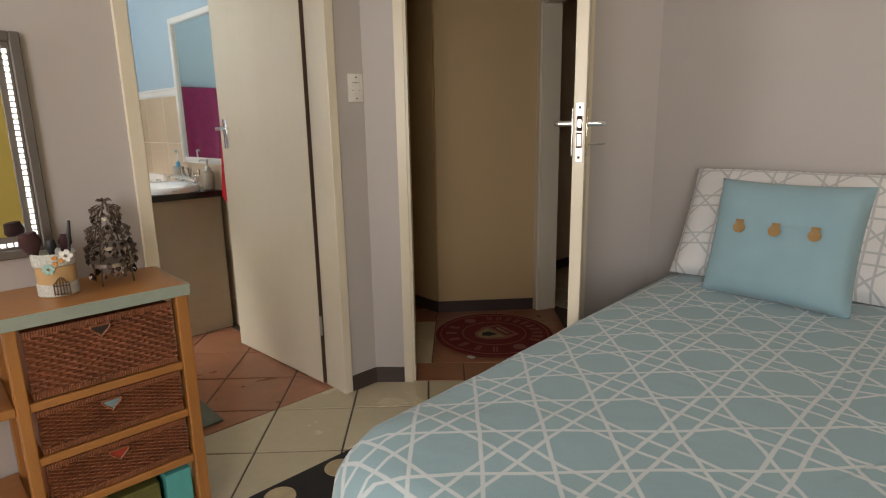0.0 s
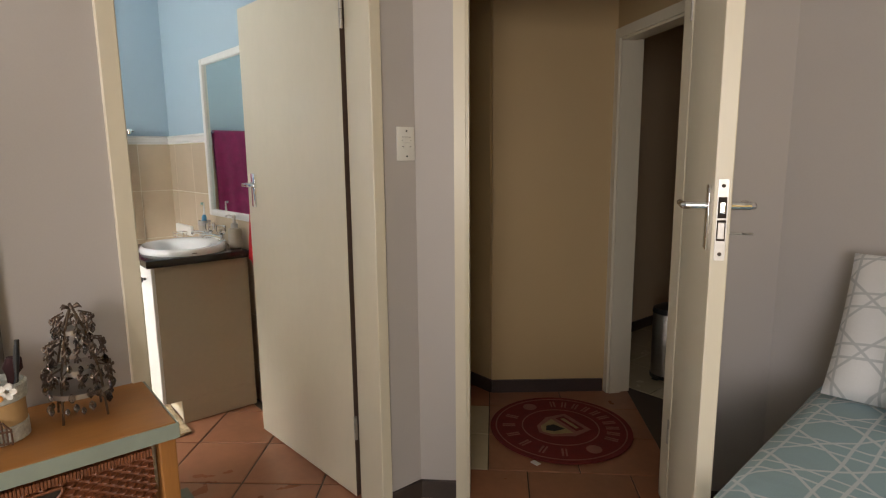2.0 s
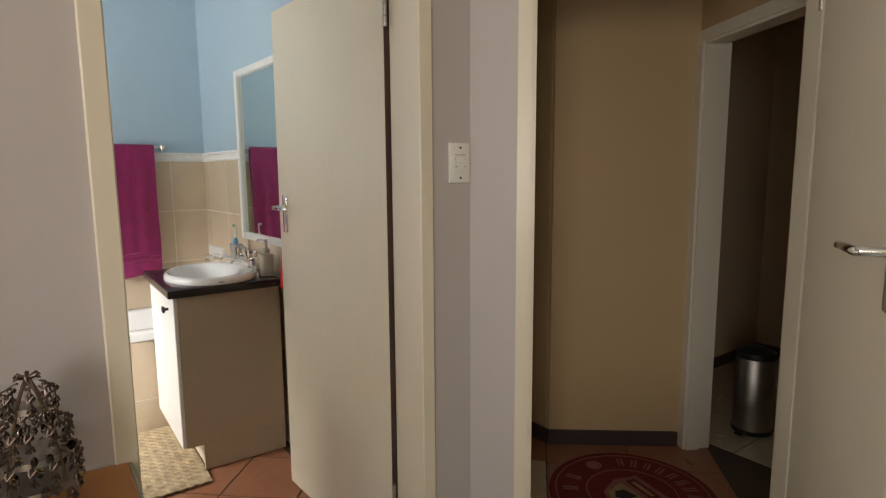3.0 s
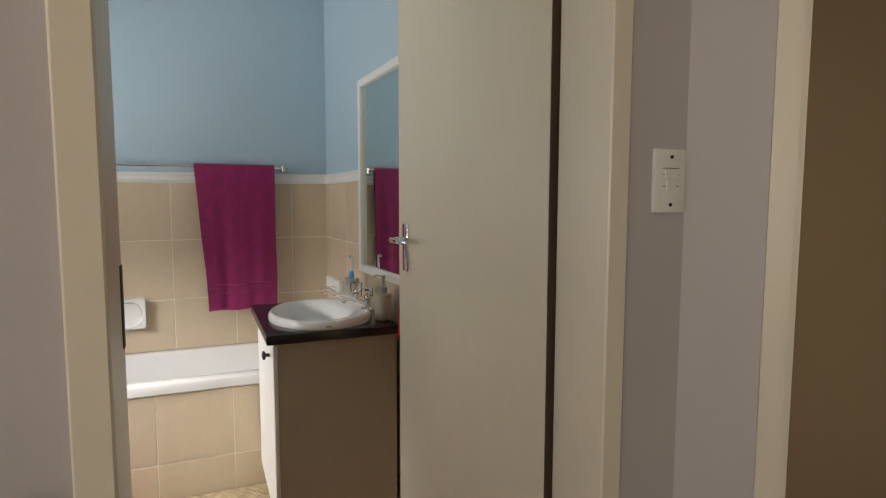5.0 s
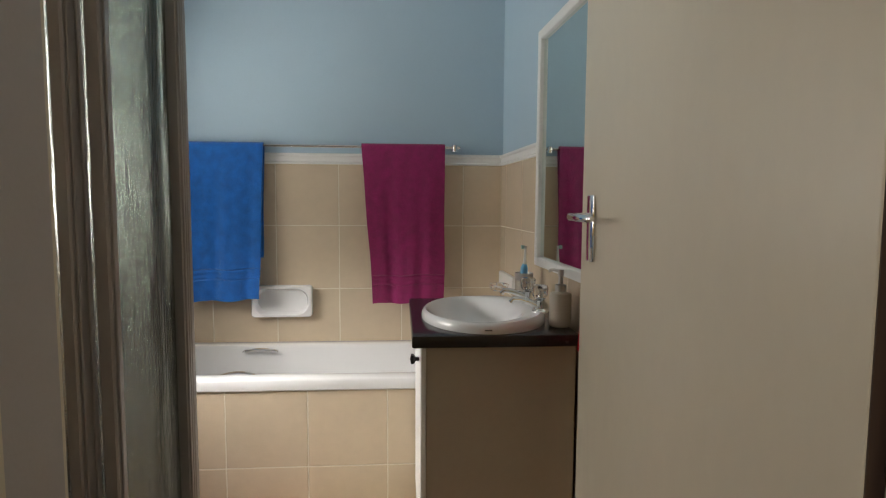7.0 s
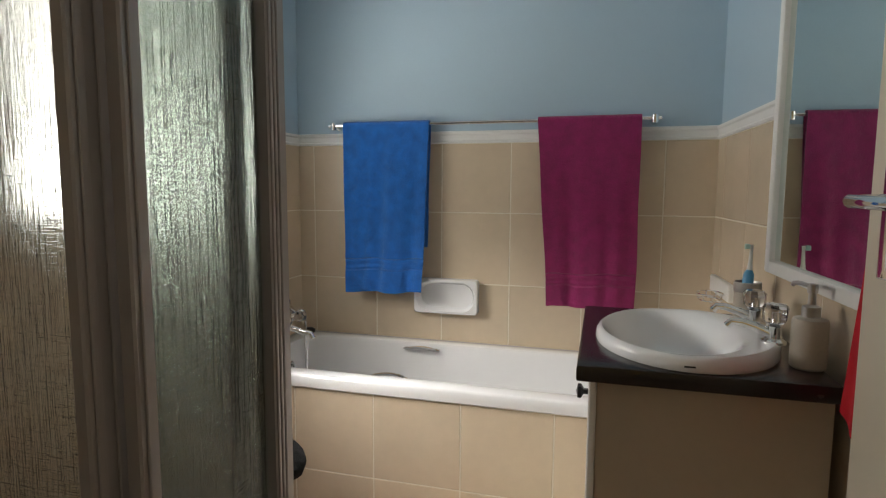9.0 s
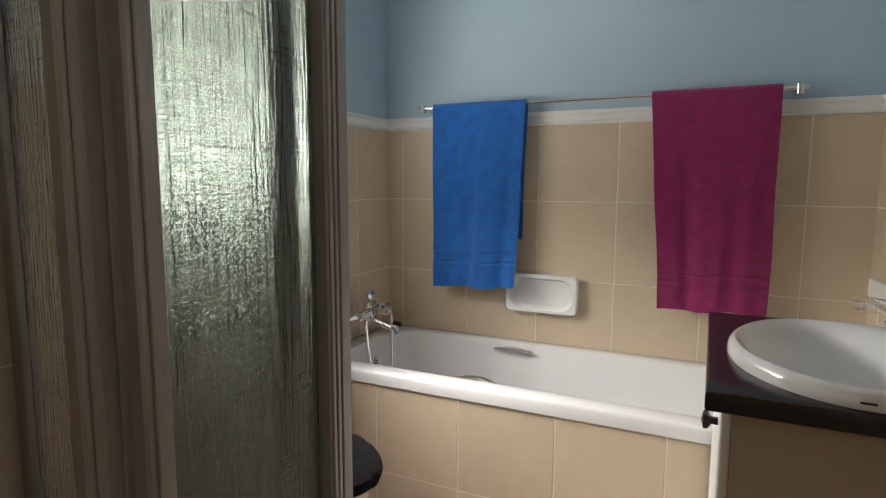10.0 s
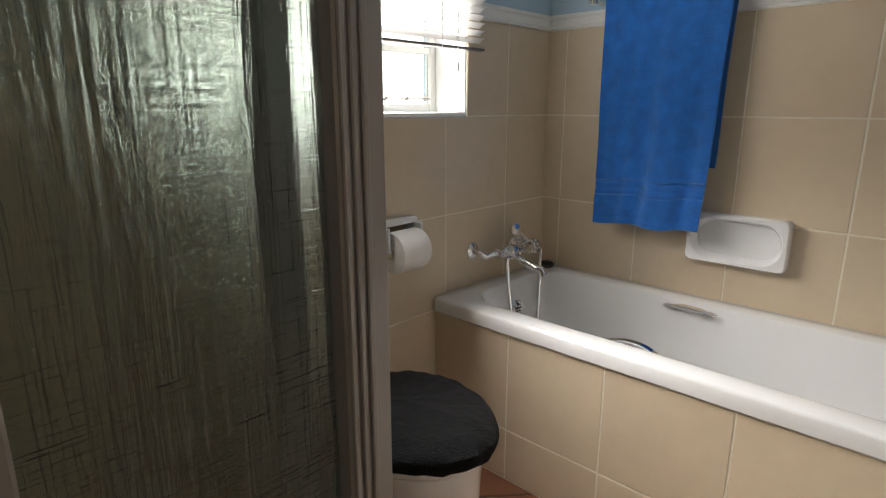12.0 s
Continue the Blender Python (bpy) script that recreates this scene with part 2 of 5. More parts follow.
box(bm, -4.65, WX0, S - 0.2, S, 0, TOP)
box(bm, WX1, XB, S - 0.2, S, 0, TOP)
box(bm, WX0, WX1, S - 0.2, S, 0, WZ0)
box(bm, WX0, WX1, S - 0.2, S, WZ1, TOP)
wall_bath_s = structure("wall_bathroom_south", bm, BLUE_WALL, "pale blue bathroom wall with tiled dado and small window", "wall")

# passage beyond the slanted doorway
H0, H1 = Vector((-2.495, 2.640)), Vector((-2.080, 3.155))
hd = (H1 - H0).normalized()
hn = Vector((-hd.y, hd.x))
structure("wall_passage_north", slab(-5.2, H0.x - 0.02, H0.y, H0.y + 0.15, 0, TOP), TAN_WALL, "tan painted passage wall", "wall")
bm = prism(bmesh.new(), [tuple(H0), tuple(H1), tuple(H1 + hn * 0.12), tuple(H0 + hn * 0.12)], 0, TOP)
structure("wall_passage_slant", bm, TAN_WALL, "tan painted slanting passage wall", "wall")
structure("wall_passage_south", slab(-5.2, XB, 1.69, 1.70, 0, TOP), TAN_WALL, "tan painted passage wall", "wall")
structure("wall_passage_end", slab(-5.35, -5.2, 1.69, 2.83, 0, TOP), TAN_WALL, "tan painted end wall of the passage", "wall")
E1 = Vector((0.88, -0.475)).normalized()
en = Vector((-E1.y, E1.x))


def along2(s, d=0.0):
    p = H1 + E1 * s + en * d
    return (p.x, p.y)


def diag2(bm, s0, s1, d0, d1, z0, z1):
    return prism(bm, [along2(s0, d0), along2(s1, d0), along2(s1, d1), along2(s0, d1)], z0, z1)


bm = bmesh.new()
diag2(bm, 0.86, 1.05, 0, 0.12, 0, TOP)
diag2(bm, 0.0, 0.86, 0, 0.12, 2.01, TOP)
structure("wall_passage_east", bm, TAN_WALL, "tan painted passage wall over a second doorway", "wall")
# no lamp in here: the walls' paler colour brightens the room instead
bm = bmesh.new()
box(bm, -2.75, -2.6, 3.2, 5.0, 0, TOP)
box(bm, -2.75, -0.4, 5.0, 5.15, 0, TOP)
box(bm, -0.55, -0.4, 2.77, 5.0, 0, TOP)
structure("wall_back_room", bm, BRIGHTENED_WALL, "walls of the dim room beyond the passage, coloured paler for missing light", "wall")

bm = slab(-5.4, 2.2, -1.8, 5.2, -0.12, -0.004)
floor = structure("floor", bm, DARK_GROUT, "tiled floor of cream and terracotta squares in dark joints", "floor")
ceiling = structure("ceiling", slab(-5.4, 2.2, -1.8, 5.2, TOP, TOP + 0.12), CEILING_WHITE, "plain white painted ceiling", "ceiling")

# skirtings
bm = bmesh.new()
box(bm, XW, XW + 0.012, 1.552, 1.697, 0, 0.075)
diag(bm, 0.0, 0.143, -0.012, 0, 0, 0.075)
diag(bm, 1.063, 1.31, -0.012, 0, 0, 0.075)
box(bm, -1.03, 2.0, 2.608, 2.62, 0, 0.075)
box(bm, XL, XL + 0.012, -1.6, 0.683, 0, 0.075)
structure("baseboard", bm, SKIRTING, "dark brown tile skirting along the bedroom walls", "baseboard")
bm = bmesh.new()
box(bm, -5.2, H0.x, H0.y - 0.012, H0.y, 0, 0.075)
prism(bm, [tuple(H0 - hn * 0.012), tuple(H1 - hn * 0.012 - hd * 0.02), tuple(H1 - hd * 0.02), tuple(H0)], 0, 0.075)
box(bm, -2.6, -2.588, 3.3, 5.0, 0, 0.075)
box(bm, -2.6, -0.55, 4.988, 5.0, 0, 0.075)
structure("baseboard_passage", bm, SKIRTING, "dark brown tile skirting along the passage", "baseboard")


def frame_bars(put, w, depth0, depth1, face, head, s0, s1):
    """Pressed steel frame: two jambs and a head, each with a stop."""
    out = []
    for a, b, stop0, stop1 in ((s0, s0 + face, s0 + face, s0 + face + 0.012), (s1 - face, s1, s1 - face - 0.012, s1 - face)):
        bm = bmesh.new()
        put(bm, a, b, depth0, depth1, 0, head + face)
        put(bm, stop0, stop1, depth0 + 0.012, depth0 + 0.012 + w, 0, head)
        out.append(("jamb", bm))
    bm = bmesh.new()
    put(bm, s0 + face, s1 - face, depth0, depth1, head, head + face)
    put(bm, s0 + face, s1 - face, depth0 + 0.012, depth0 + 0.012 + w, head - 0.012, head)
    out.append(("head", bm))
    return out


def put_west(bm, s0, s1, d0, d1, z0, z1):
    box(bm, XW - d1, XW - d0, s0, s1, z0, z1)


door_1 = tagged(thing("door_1", (XB, 1.12, 0), "", ""), "cream painted flush door standing open into the bathroom, in a steel frame", "door", kind="structure")
bm = slab(-1.960, -1.832, 0.687, 0.731, 0, 2.075, 0.003, 1)
box(bm, XB - 0.015, XB, 0.648, 0.682, 0, 2.075)
part("jamb", bm, CREAM_GLOSS, door_1)
part("jamb", slab(XB, XW + 0.013, 1.505, 1.550, 0, 2.075, 0.003, 1), CREAM_GLOSS, door_1)
bm = slab(XW - 0.078, XW + 0.013, 0.731, 1.505, 2.03, 2.075, 0.003, 1)
box(bm, XB - 0.015, XW - 0.078, 0.682, 1.500, 2.05, 2.075)
part("head", bm, CREAM_GLOSS, door_1)
door_2 = tagged(thing("door_2", (-1.6, 2.09, 0), "", ""), "cream painted flush door standing open into the bedroom, in a steel frame", "door", kind="structure")
for nm, bm in frame_bars(diag, 0.09, -0.012, 0.132, 0.042, 2.03, 0.143, 1.013):
    part(nm, bm, CREAM_GLOSS, door_2)
door_3 = tagged(thing("door_3", along2(0.43) + (0,), "", ""), "cream painted steel door frame to a dim room", "door", kind="structure")
for nm, bm in frame_bars(diag2, 0.07, -0.012, 0.13, 0.05, 1.96, -0.01, 0.87):
    part(nm, bm, CREAM_GLOSS, door_3)


def leaf(owner, hinge, angle, width, side):
    """A flush door leaf from its hinge line, with lock, levers and hinges; side: +1 or -1, to which side of its line it is thick."""
    m = pose(hinge[0], hinge[1], 0.008, 0, 0, angle)
    y0, y1 = (0, 0.038) if side > 0 else (0, 0.026)
    # the bathroom leaf is thinner

    def at(bm):
        bmesh.ops.transform(bm, matrix=m, verts=bm.verts[:])
        return bm

    x0 = 0.022 if side > 0 else 0.012
    lf = part("leaf", at(slab(x0, width, y0, y1, 0, 2.015, 0.0025, 2)), CREAM_GLOSS, owner)
    # the dark strip puts the shade of the hinge-side gap into colour
    if side < 0:
        part("edge_strip", at(slab(x0 - 0.002, x0 + 0.001, y0 + 0.002, y1 - 0.002, 0.002, 2.013)), GAP_BROWN, lf, "dark strip painted as the shade of the hinge gap")
    zc = 1.213
    for sgn, y in ((-1, y0), (1, y1)):
        bm = slab(width - 0.085, width - 0.045, min(y, y + sgn * 0.007), max(y, y + sgn * 0.007), zc - 0.085, zc + 0.07, 0.003, 2)
        plate = part("escutcheon", at(bm), CHROME, lf, "chrome lock plate", smooth=True)
        bm = bmesh.new()
        x, yy = width - 0.065, y + sgn * 0.006
        tube(bm, [(x, yy, zc + 0.02), (x, yy + sgn * 0.03, zc + 0.02), (x, yy + sgn * 0.042, zc + 0.02), (x - 0.008, yy + sgn * 0.05, zc + 0.02), (x - 0.11, yy + sgn * 0.05, zc + 0.018), (x - 0.125, yy + sgn * 0.046, zc + 0.018)], [0.010, 0.009, 0.009, 0.009, 0.0085, 0.006], 10)
        part("lever", at(bm), CHROME, lf, "chrome lever", smooth=True)
    part("forend", at(slab(width - 0.001, width + 0.002, (y0 + y1) / 2 - 0.011, (y0 + y1) / 2 + 0.011, zc - 0.10, zc + 0.085)), STEEL, lf, "steel lock forend")
    # flat dark boxes paint the shade of the forend's lock holes
    for zz in (zc + 0.021, zc - 0.031):
        part("keep_slot", at(slab(width + 0.002, width + 0.0026, (y0 + y1) / 2 - 0.009, (y0 + y1) / 2 + 0.009, zz - 0.024, zz + 0.024)), DARK_INSIDE, lf)
    for zz in (zc + 0.07, zc - 0.085):
        bm = lathe(bmesh.new(), [(0.0045, 0), (0.0045, 0.001), (0.0, 0.0012)], (width + 0.002, (y0 + y1) / 2, zz), 10, pose(0, 0, 0, 0, 90))
        part("screw", at(bm), DARK_INSIDE, lf)
    bm = slab(width, width + 0.010, (y0 + y1) / 2 - 0.006, (y0 + y1) / 2 + 0.006, zc + 0.008, zc + 0.034, 0.002)
    part("latch", at(bm), CHROME, lf)
    bm = slab(width, width + 0.004, (y0 + y1) / 2 - 0.007, (y0 + y1) / 2 + 0.007, zc - 0.05, zc - 0.012, 0.001)
    part("deadbolt", at(bm), STEEL, lf)
    for z in (0.30, 1.85):
        bm = bmesh.new()
        for k in range(3):
            yk = y0 if side > 0 else y1 - 0.004
            lathe(bm, [(0.007, 0), (0.007, 0.03)], (0.0, yk - side * 0.004, z - 0.048 + 0.0325 * k), 10)
        part("hinge", at(bm), STEEL, lf, smooth=True)
    return lf, at, (y0, y1), zc


leaf_1 = leaf(door_1, (-2.096, 1.516), 180 + 3.4, 0.828, -1)
ang2 = math.degrees(math.atan2(1.708 - 2.385, -0.851 + 1.272))
leaf_2 = leaf(door_2, (-1.272, 2.385), ang2, 0.80, 1)
bm = bmesh.new()
kx, ky, kz = 0.80 - 0.065, leaf_2[2][1] + 0.007, leaf_2[3] - 0.045
tube(bm, [(kx, ky, kz), (kx, ky + 0.03, kz)], 0.003, 8)
tube(bm, [(kx + 0.011 * math.cos(a), ky + 0.041 + 0.011 * math.sin(a), kz) for a in np.linspace(0, 2 * math.pi, 14)[:-1]], 0.0025, 6, closed=True)
part("key", leaf_2[1](bm), STEEL, leaf_2[0], "steel key in the lock", smooth=True)


def lattice(name, ground, line, pitch, width, x0, y0, axes=(0, 1), bump=0.05):
    """Printed cotton: a cane-work lattice of double bands and slanting bands round octagons."""
    m = bpy.data.materials.new(name)
    m.use_nodes = True
    n, l = m.node_tree.nodes, m.node_tree.links
    b = n["Principled BSDF"]
    b.inputs["Roughness"].default_value, b.inputs["Sheen Weight"].default_value = 0.9, 0.2
    tc, sep = n.new("ShaderNodeTexCoord"), n.new("ShaderNodeSeparateXYZ")
    wob, add = n.new("ShaderNodeTexNoise"), n.new("ShaderNodeVectorMath")
    wob.inputs["Scale"].default_value = 5.0
    l.new(tc.outputs["Object"], wob.inputs["Vector"])
    add.operation = "MULTIPLY_ADD"
    l.new(wob.outputs["Color"], add.inputs[0])
    add.inputs[1].default_value = (0.012, 0.012, 0.012)
    l.new(tc.outputs["Object"], add.inputs[2])
    l.new(add.outputs[0], sep.inputs[0])

    def op(kind, a, b2=None, c=None):
        q = n.new("ShaderNodeMath")
        q.operation = kind
        for i, v in enumerate((a, b2, c)):
            if v is None:
                continue
            if isinstance(v, (int, float)):
                q.inputs[i].default_value = v
            else:
                l.new(v, q.inputs[i])
        return q.outputs[0]

    u = op("DIVIDE", op("SUBTRACT", sep.outputs[axes[0]], x0), pitch)
    v = op("DIVIDE", op("SUBTRACT", sep.outputs[axes[1]], y0), pitch)

    def near(e, at):
        return op("ABSOLUTE", op("SUBTRACT", op("FRACT", op("ADD", e, 0.5 - at)), 0.5))

    dist = None
    s, d = op("ADD", u, v), op("SUBTRACT", u, v)
    for e, at, k in ((u, 0.37, 1), (u, 0.63, 1), (v, 0.37, 1), (v, 0.63, 1), (s, 0.5, 0.7071), (d, 0.5, 0.7071)):
        q = op("MULTIPLY", near(e, at), k)
        dist = q if dist is None else op("MINIMUM", dist, q)
    ramp = n.new("ShaderNodeMapRange")
    ramp.inputs["From Min"].default_value, ramp.inputs["From Max"].default_value = width * 0.75, width * 1.25
    l.new(dist, ramp.inputs["Value"])
    weave = n.new("ShaderNodeTexNoise")
    weave.inputs["Scale"].default_value = 450.0
    l.new(tc.outputs["Object"], weave.inputs["Vector"])
    mix = n.new("ShaderNodeMix")
    mix.data_type = "RGBA"
    l.new(ramp.outputs[0], mix.inputs["Factor"])
    mix.inputs["A"].default_value, mix.inputs["B"].default_value = (*line, 1), (*ground, 1)
    tone = n.new("ShaderNodeVectorMath")
    tone.operation = "SCALE"
    l.new(mix.outputs["Result"], tone.inputs[0])
    l.new(op("MULTIPLY_ADD", weave.outputs["Fac"], 0.3, 0.85), tone.inputs["Scale"])
    l.new(tone.outputs[0], b.inputs["Base Color"])
    fold = n.new("ShaderNodeTexNoise")
    fold.inputs["Scale"].default_value, fold.inputs["Detail"].default_value = 9.0, 3.0
    l.new(tc.outputs["Object"], fold.inputs["Vector"])
    bp = n.new("ShaderNodeBump")
    bp.inputs["Strength"].default_value, bp.inputs["Distance"].default_value = 0.5, 0.012
    l.new(op("MULTIPLY_ADD", weave.outputs["Fac"], bump, fold.outputs["Fac"]), bp.inputs["Height"])
    l.new(bp.outputs[0], b.inputs["Normal"])
    return m


def textured_glass(name, tint):
    """Rolled obscure glass with upright bark-like ridges and a fine ripple."""
    m = bpy.data.materials.new(name)
    m.use_nodes = True
    n, l = m.node_tree.nodes, m.node_tree.links
    b = n["Principled BSDF"]
    b.inputs["Base Color"].default_value = (*tint, 1)
    b.inputs["Roughness"].default_value, b.inputs["IOR"].default_value = 0.07, 1.33
    b.inputs["Transmission Weight"].default_value = 1.0
    tc = n.new("ShaderNodeTexCoord")
    hs = []
    for sc, k, det, dis in (((95, 95, 4.0), 1.0, 3.0, 1.6), ((14, 14, 260), 1.0, 2.0, 0.8), ((14, 14, 1.0), 1.0, 2.0, 1.5)):
        mp, t = n.new("ShaderNodeMapping"), n.new("ShaderNodeTexNoise")
        mp.inputs["Scale"].default_value = sc
        t.inputs["Scale"].default_value, t.inputs["Detail"].default_value, t.inputs["Distortion"].default_value = k, det, dis
        l.new(tc.outputs["Object"], mp.inputs["Vector"])
        l.new(mp.outputs[0], t.inputs["Vector"])
        hs.append(t.outputs["Fac"])
    a1, a2 = n.new("ShaderNodeMath"), n.new("ShaderNodeMath")
    a1.operation = a2.operation = "MULTIPLY_ADD"
    l.new(hs[1], a1.inputs[0])
    a1.inputs[1].default_value = 0.85
    l.new(hs[0], a1.inputs[2])
    l.new(hs[2], a2.inputs[0])
    a2.inputs[1].default_value = 0.7
    l.new(a1.outputs[0], a2.inputs[2])
    bp = n.new("ShaderNodeBump")
    bp.inputs["Strength"].default_value, bp.inputs["Distance"].default_value = 0.7, 0.0037
    l.new(a2.outputs[0], bp.inputs["Height"])
    l.new(bp.outputs[0], b.inputs["Normal"])
    return m


def plain_glass(name, tint=(1, 1, 1), rough=0.0):
    m = bpy.data.materials.new(name)
    m.use_nodes = True
    b = m.node_tree.nodes["Principled BSDF"]
    b.inputs["Base Color"].default_value = (*tint, 1)
    b.inputs["Roughness"].default_value, b.inputs["IOR"].default_value, b.inputs["Transmission Weight"].default_value = rough, 1.45, 1.0
    return m


def mirror_glass(name):
    m = bpy.data.materials.new(name)
    m.use_nodes = True
    b = m.node_tree.nodes["Principled BSDF"]
    b.inputs["Base Color"].default_value = (0.80, 0.87, 0.84, 1)
    b.inputs["Metallic"].default_value, b.inputs["Roughness"].default_value = 1.0, 0.015
    return m


def glowing(name, colour, strength):
    m = bpy.data.materials.new(name)
    m.use_nodes = True
    b = m.node_tree.nodes["Principled BSDF"]
    b.inputs["Base Color"].default_value = (*colour, 1)
    b.inputs["Emission Color"].default_value = (*colour, 1)
    b.inputs["Emission Strength"].default_value = strength
    return m


QUILT = lattice("aqua_lattice_print", (0.265, 0.40, 0.455), (0.56, 0.62, 0.64), 0.180, 0.022, -0.66, 1.145)
PILLOW_PRINT = lattice("white_lattice_print", (0.74, 0.74, 0.75), (0.50, 0.52, 0.54), 0.155, 0.024, 0.03, 0.06, (0, 2))
SHOWER_GLASS = textured_glass("obscure_shower_glass", (0.76, 0.775, 0.74))
GREEN_GLASS = textured_glass("obscure_green_glass", (0.65, 0.735, 0.69))
CLEAR_GLASS = plain_glass("clear_glass", (0.95, 0.98, 0.97))
CRYSTAL = plain_glass("clear_acrylic", (0.97, 0.97, 0.97), 0.03)
MIRROR = mirror_glass("silvered_mirror")
DAYLIGHT = glowing("overexposed_daylight", (1.0, 0.95, 0.89), 3.6)
LED = glowing("led_strip", (1.0, 0.99, 0.95), 2.2)
TOOTH_BLUE = surf("pale_blue_plastic", (0.10, 0.35, 0.60), 0.3, vary=0.05)
WHITE_PLASTIC = surf("white_plastic", (0.80, 0.79, 0.75), 0.35, vary=0.04, bump=0.004)
GREY_FRAME = surf("grey_brown_mirror_frame", (0.13, 0.115, 0.105), 0.45, fine=80, coarse=6, vary=0.12, bump=0.01)
BUTTON_WOOD = surf("button_wood", (0.30, 0.18, 0.06), 0.5, fine=120, coarse=20, vary=0.2)
MAT_RED = surf("dark_red_pile", (0.17, 0.018, 0.016), 0.95, fine=350, coarse=20, vary=0.25, bump=0.1)
MAT_PALE = surf("dull_rose_pile", (0.30, 0.12, 0.09), 0.95, fine=350, coarse=20, vary=0.25, bump=0.1)
MAT_BLACK = surf("black_pile", (0.025, 0.022, 0.02), 0.95, fine=350, coarse=20, vary=0.25, bump=0.1)
MAT_TAN = surf("tan_pile", (0.36, 0.25, 0.12), 0.95, fine=350, coarse=20, vary=0.25, bump=0.1)
RUG_BLACK = surf("black_rug", (0.02, 0.018, 0.017), 0.95, fine=300, coarse=20, vary=0.3, bump=0.1)
RUG_CREAM = surf("cream_rug_spot", (0.45, 0.36, 0.22), 0.95, fine=300, coarse=20, vary=0.2, bump=0.1)
GREY_MAT = surf("grey_green_mat", (0.16, 0.17, 0.14), 0.9, fine=250, coarse=20, vary=0.2, bump=0.08)
TIN_WIRE = surf("tarnished_wire", (0.13, 0.095, 0.075), 0.3, 0.9, fine=200, coarse=30, vary=0.3, bump=0.02)
PALE_METAL = surf("pale_tin", (0.42, 0.38, 0.35), 0.35, 0.8, fine=100, coarse=20, vary=0.1)
CORK = surf("tan_card", (0.52, 0.34, 0.16), 0.7, fine=100, coarse=12, vary=0.1)
PALE_CLOTH = surf("dotted_pale_cloth", (0.55, 0.56, 0.52), 0.9, fine=300, coarse=160, vary=0.35, bump=0.05)
BRUSH_HAIR = surf("dark_red_bristle", (0.05, 0.018, 0.02), 0.9, fine=300, coarse=40, vary=0.3, bump=0.1)
MINT = surf("mint_card", (0.38, 0.60, 0.55), 0.7, fine=100, coarse=10, vary=0.08)
ORANGE = surf("orange_card", (0.60, 0.27, 0.06), 0.7, fine=100, coarse=10, vary=0.08)
TEAL = surf("teal_card", (0.10, 0.42, 0.42), 0.6, fine=100, coarse=10, vary=0.08)
OLIVE = surf("olive_card", (0.12, 0.12, 0.03), 0.6, fine=100, coarse=10, vary=0.2)
HEART_BLUE = surf("pale_blue_paint", (0.20, 0.29, 0.33), 0.5, vary=0.05)
HEART_RED = surf("red_paint", (0.36, 0.04, 0.02), 0.5, vary=0.05)

BEIGE_BOARD = surf("beige_board", (0.50, 0.43, 0.33), 0.4, fine=40, coarse=4, vary=0.06, bump=0.008)

# ---- bathroom fittings ----
TY0, TY1, TX0, TX1, RIM = S + 0.010, N - 0.010, W + 0.010, -3.848, 0.556
tcx, tcy, tw, tl = (TX0 + TX1) / 2, (TY0 + TY1) / 2, TX1 - TX0, TY1 - TY0
bathtub = thing("bathtub", (tcx, tcy, 0), "white enamelled built-in bathtub with a rolled rim", "bathtub")
bm = bmesh.new()
icx, iw, icy, il = tcx - 0.004, tw - 0.165, tcy - 0.02, tl - 0.21
loft(bm, [
    rounded(tcx, tcy, tw - 0.012, tl, 0.012, RIM - 0.050), rounded(tcx, tcy, tw - 0.002, tl, 0.014, RIM - 0.046),
    rounded(tcx, tcy, tw, tl, 0.016, RIM - 0.030), rounded(tcx, tcy, tw - 0.002, tl, 0.016, RIM - 0.010), rounded(tcx, tcy, tw - 0.008, tl - 0.004, 0.018, RIM - 0.003), rounded(tcx, tcy, tw - 0.018, tl - 0.012, 0.02, RIM),
    rounded(icx, icy, iw + 0.03, il + 0.03, 0.13, RIM), rounded(icx, icy, iw + 0.012, il + 0.012, 0.125, RIM - 0.003), rounded(icx, icy, iw, il, 0.12, RIM - 0.016),
    rounded(icx, icy, iw - 0.03, il - 0.05, 0.12, RIM - 0.14), rounded(icx, icy, iw - 0.07, il - 0.14, 0.12, RIM - 0.28), rounded(icx, icy, iw - 0.11, il - 0.24, 0.12, RIM - 0.375),
    rounded(icx, icy, iw - 0.18, il - 0.34, 0.10, RIM - 0.405), rounded(icx, icy, iw - 0.30, il - 0.60, 0.05, RIM - 0.412)], cap_start=False)
part("tub", bm, PORCELAIN, bathtub, smooth=True)
for gx, gy, gz in ((-4.404, 0.306, RIM - 0.030), (-3.926, 0.322, RIM - 0.018)):
    sgn = 1 if gx < -4 else -1
    bm = bmesh.new()
    loops = []
    for i in range(13):
        a = i / 12
        y = gy - 0.087 + 0.174 * a
        out = 0.026 * math.sin(math.pi * a) ** 0.6 if 0 < a < 1 else 0
        w2, h2 = 0.0045, 0.011
        c = Vector((gx + sgn * out, y, gz + 0.016 * math.sin(math.pi * a) ** 0.7 if 0 < a < 1 else gz))
        loops.append([c + Vector((dx, 0, dz)) for dx, dz in ((-h2, -w2), (h2, -w2), (h2, w2), (-h2, w2))])
    loft(bm, loops)
    bmesh.ops.bevel(bm, geom=bm.edges[:], offset=0.0018, segments=1, affect="EDGES")
    part("grip", bm, CHROME, bathtub, "chrome bath grip", smooth=True)
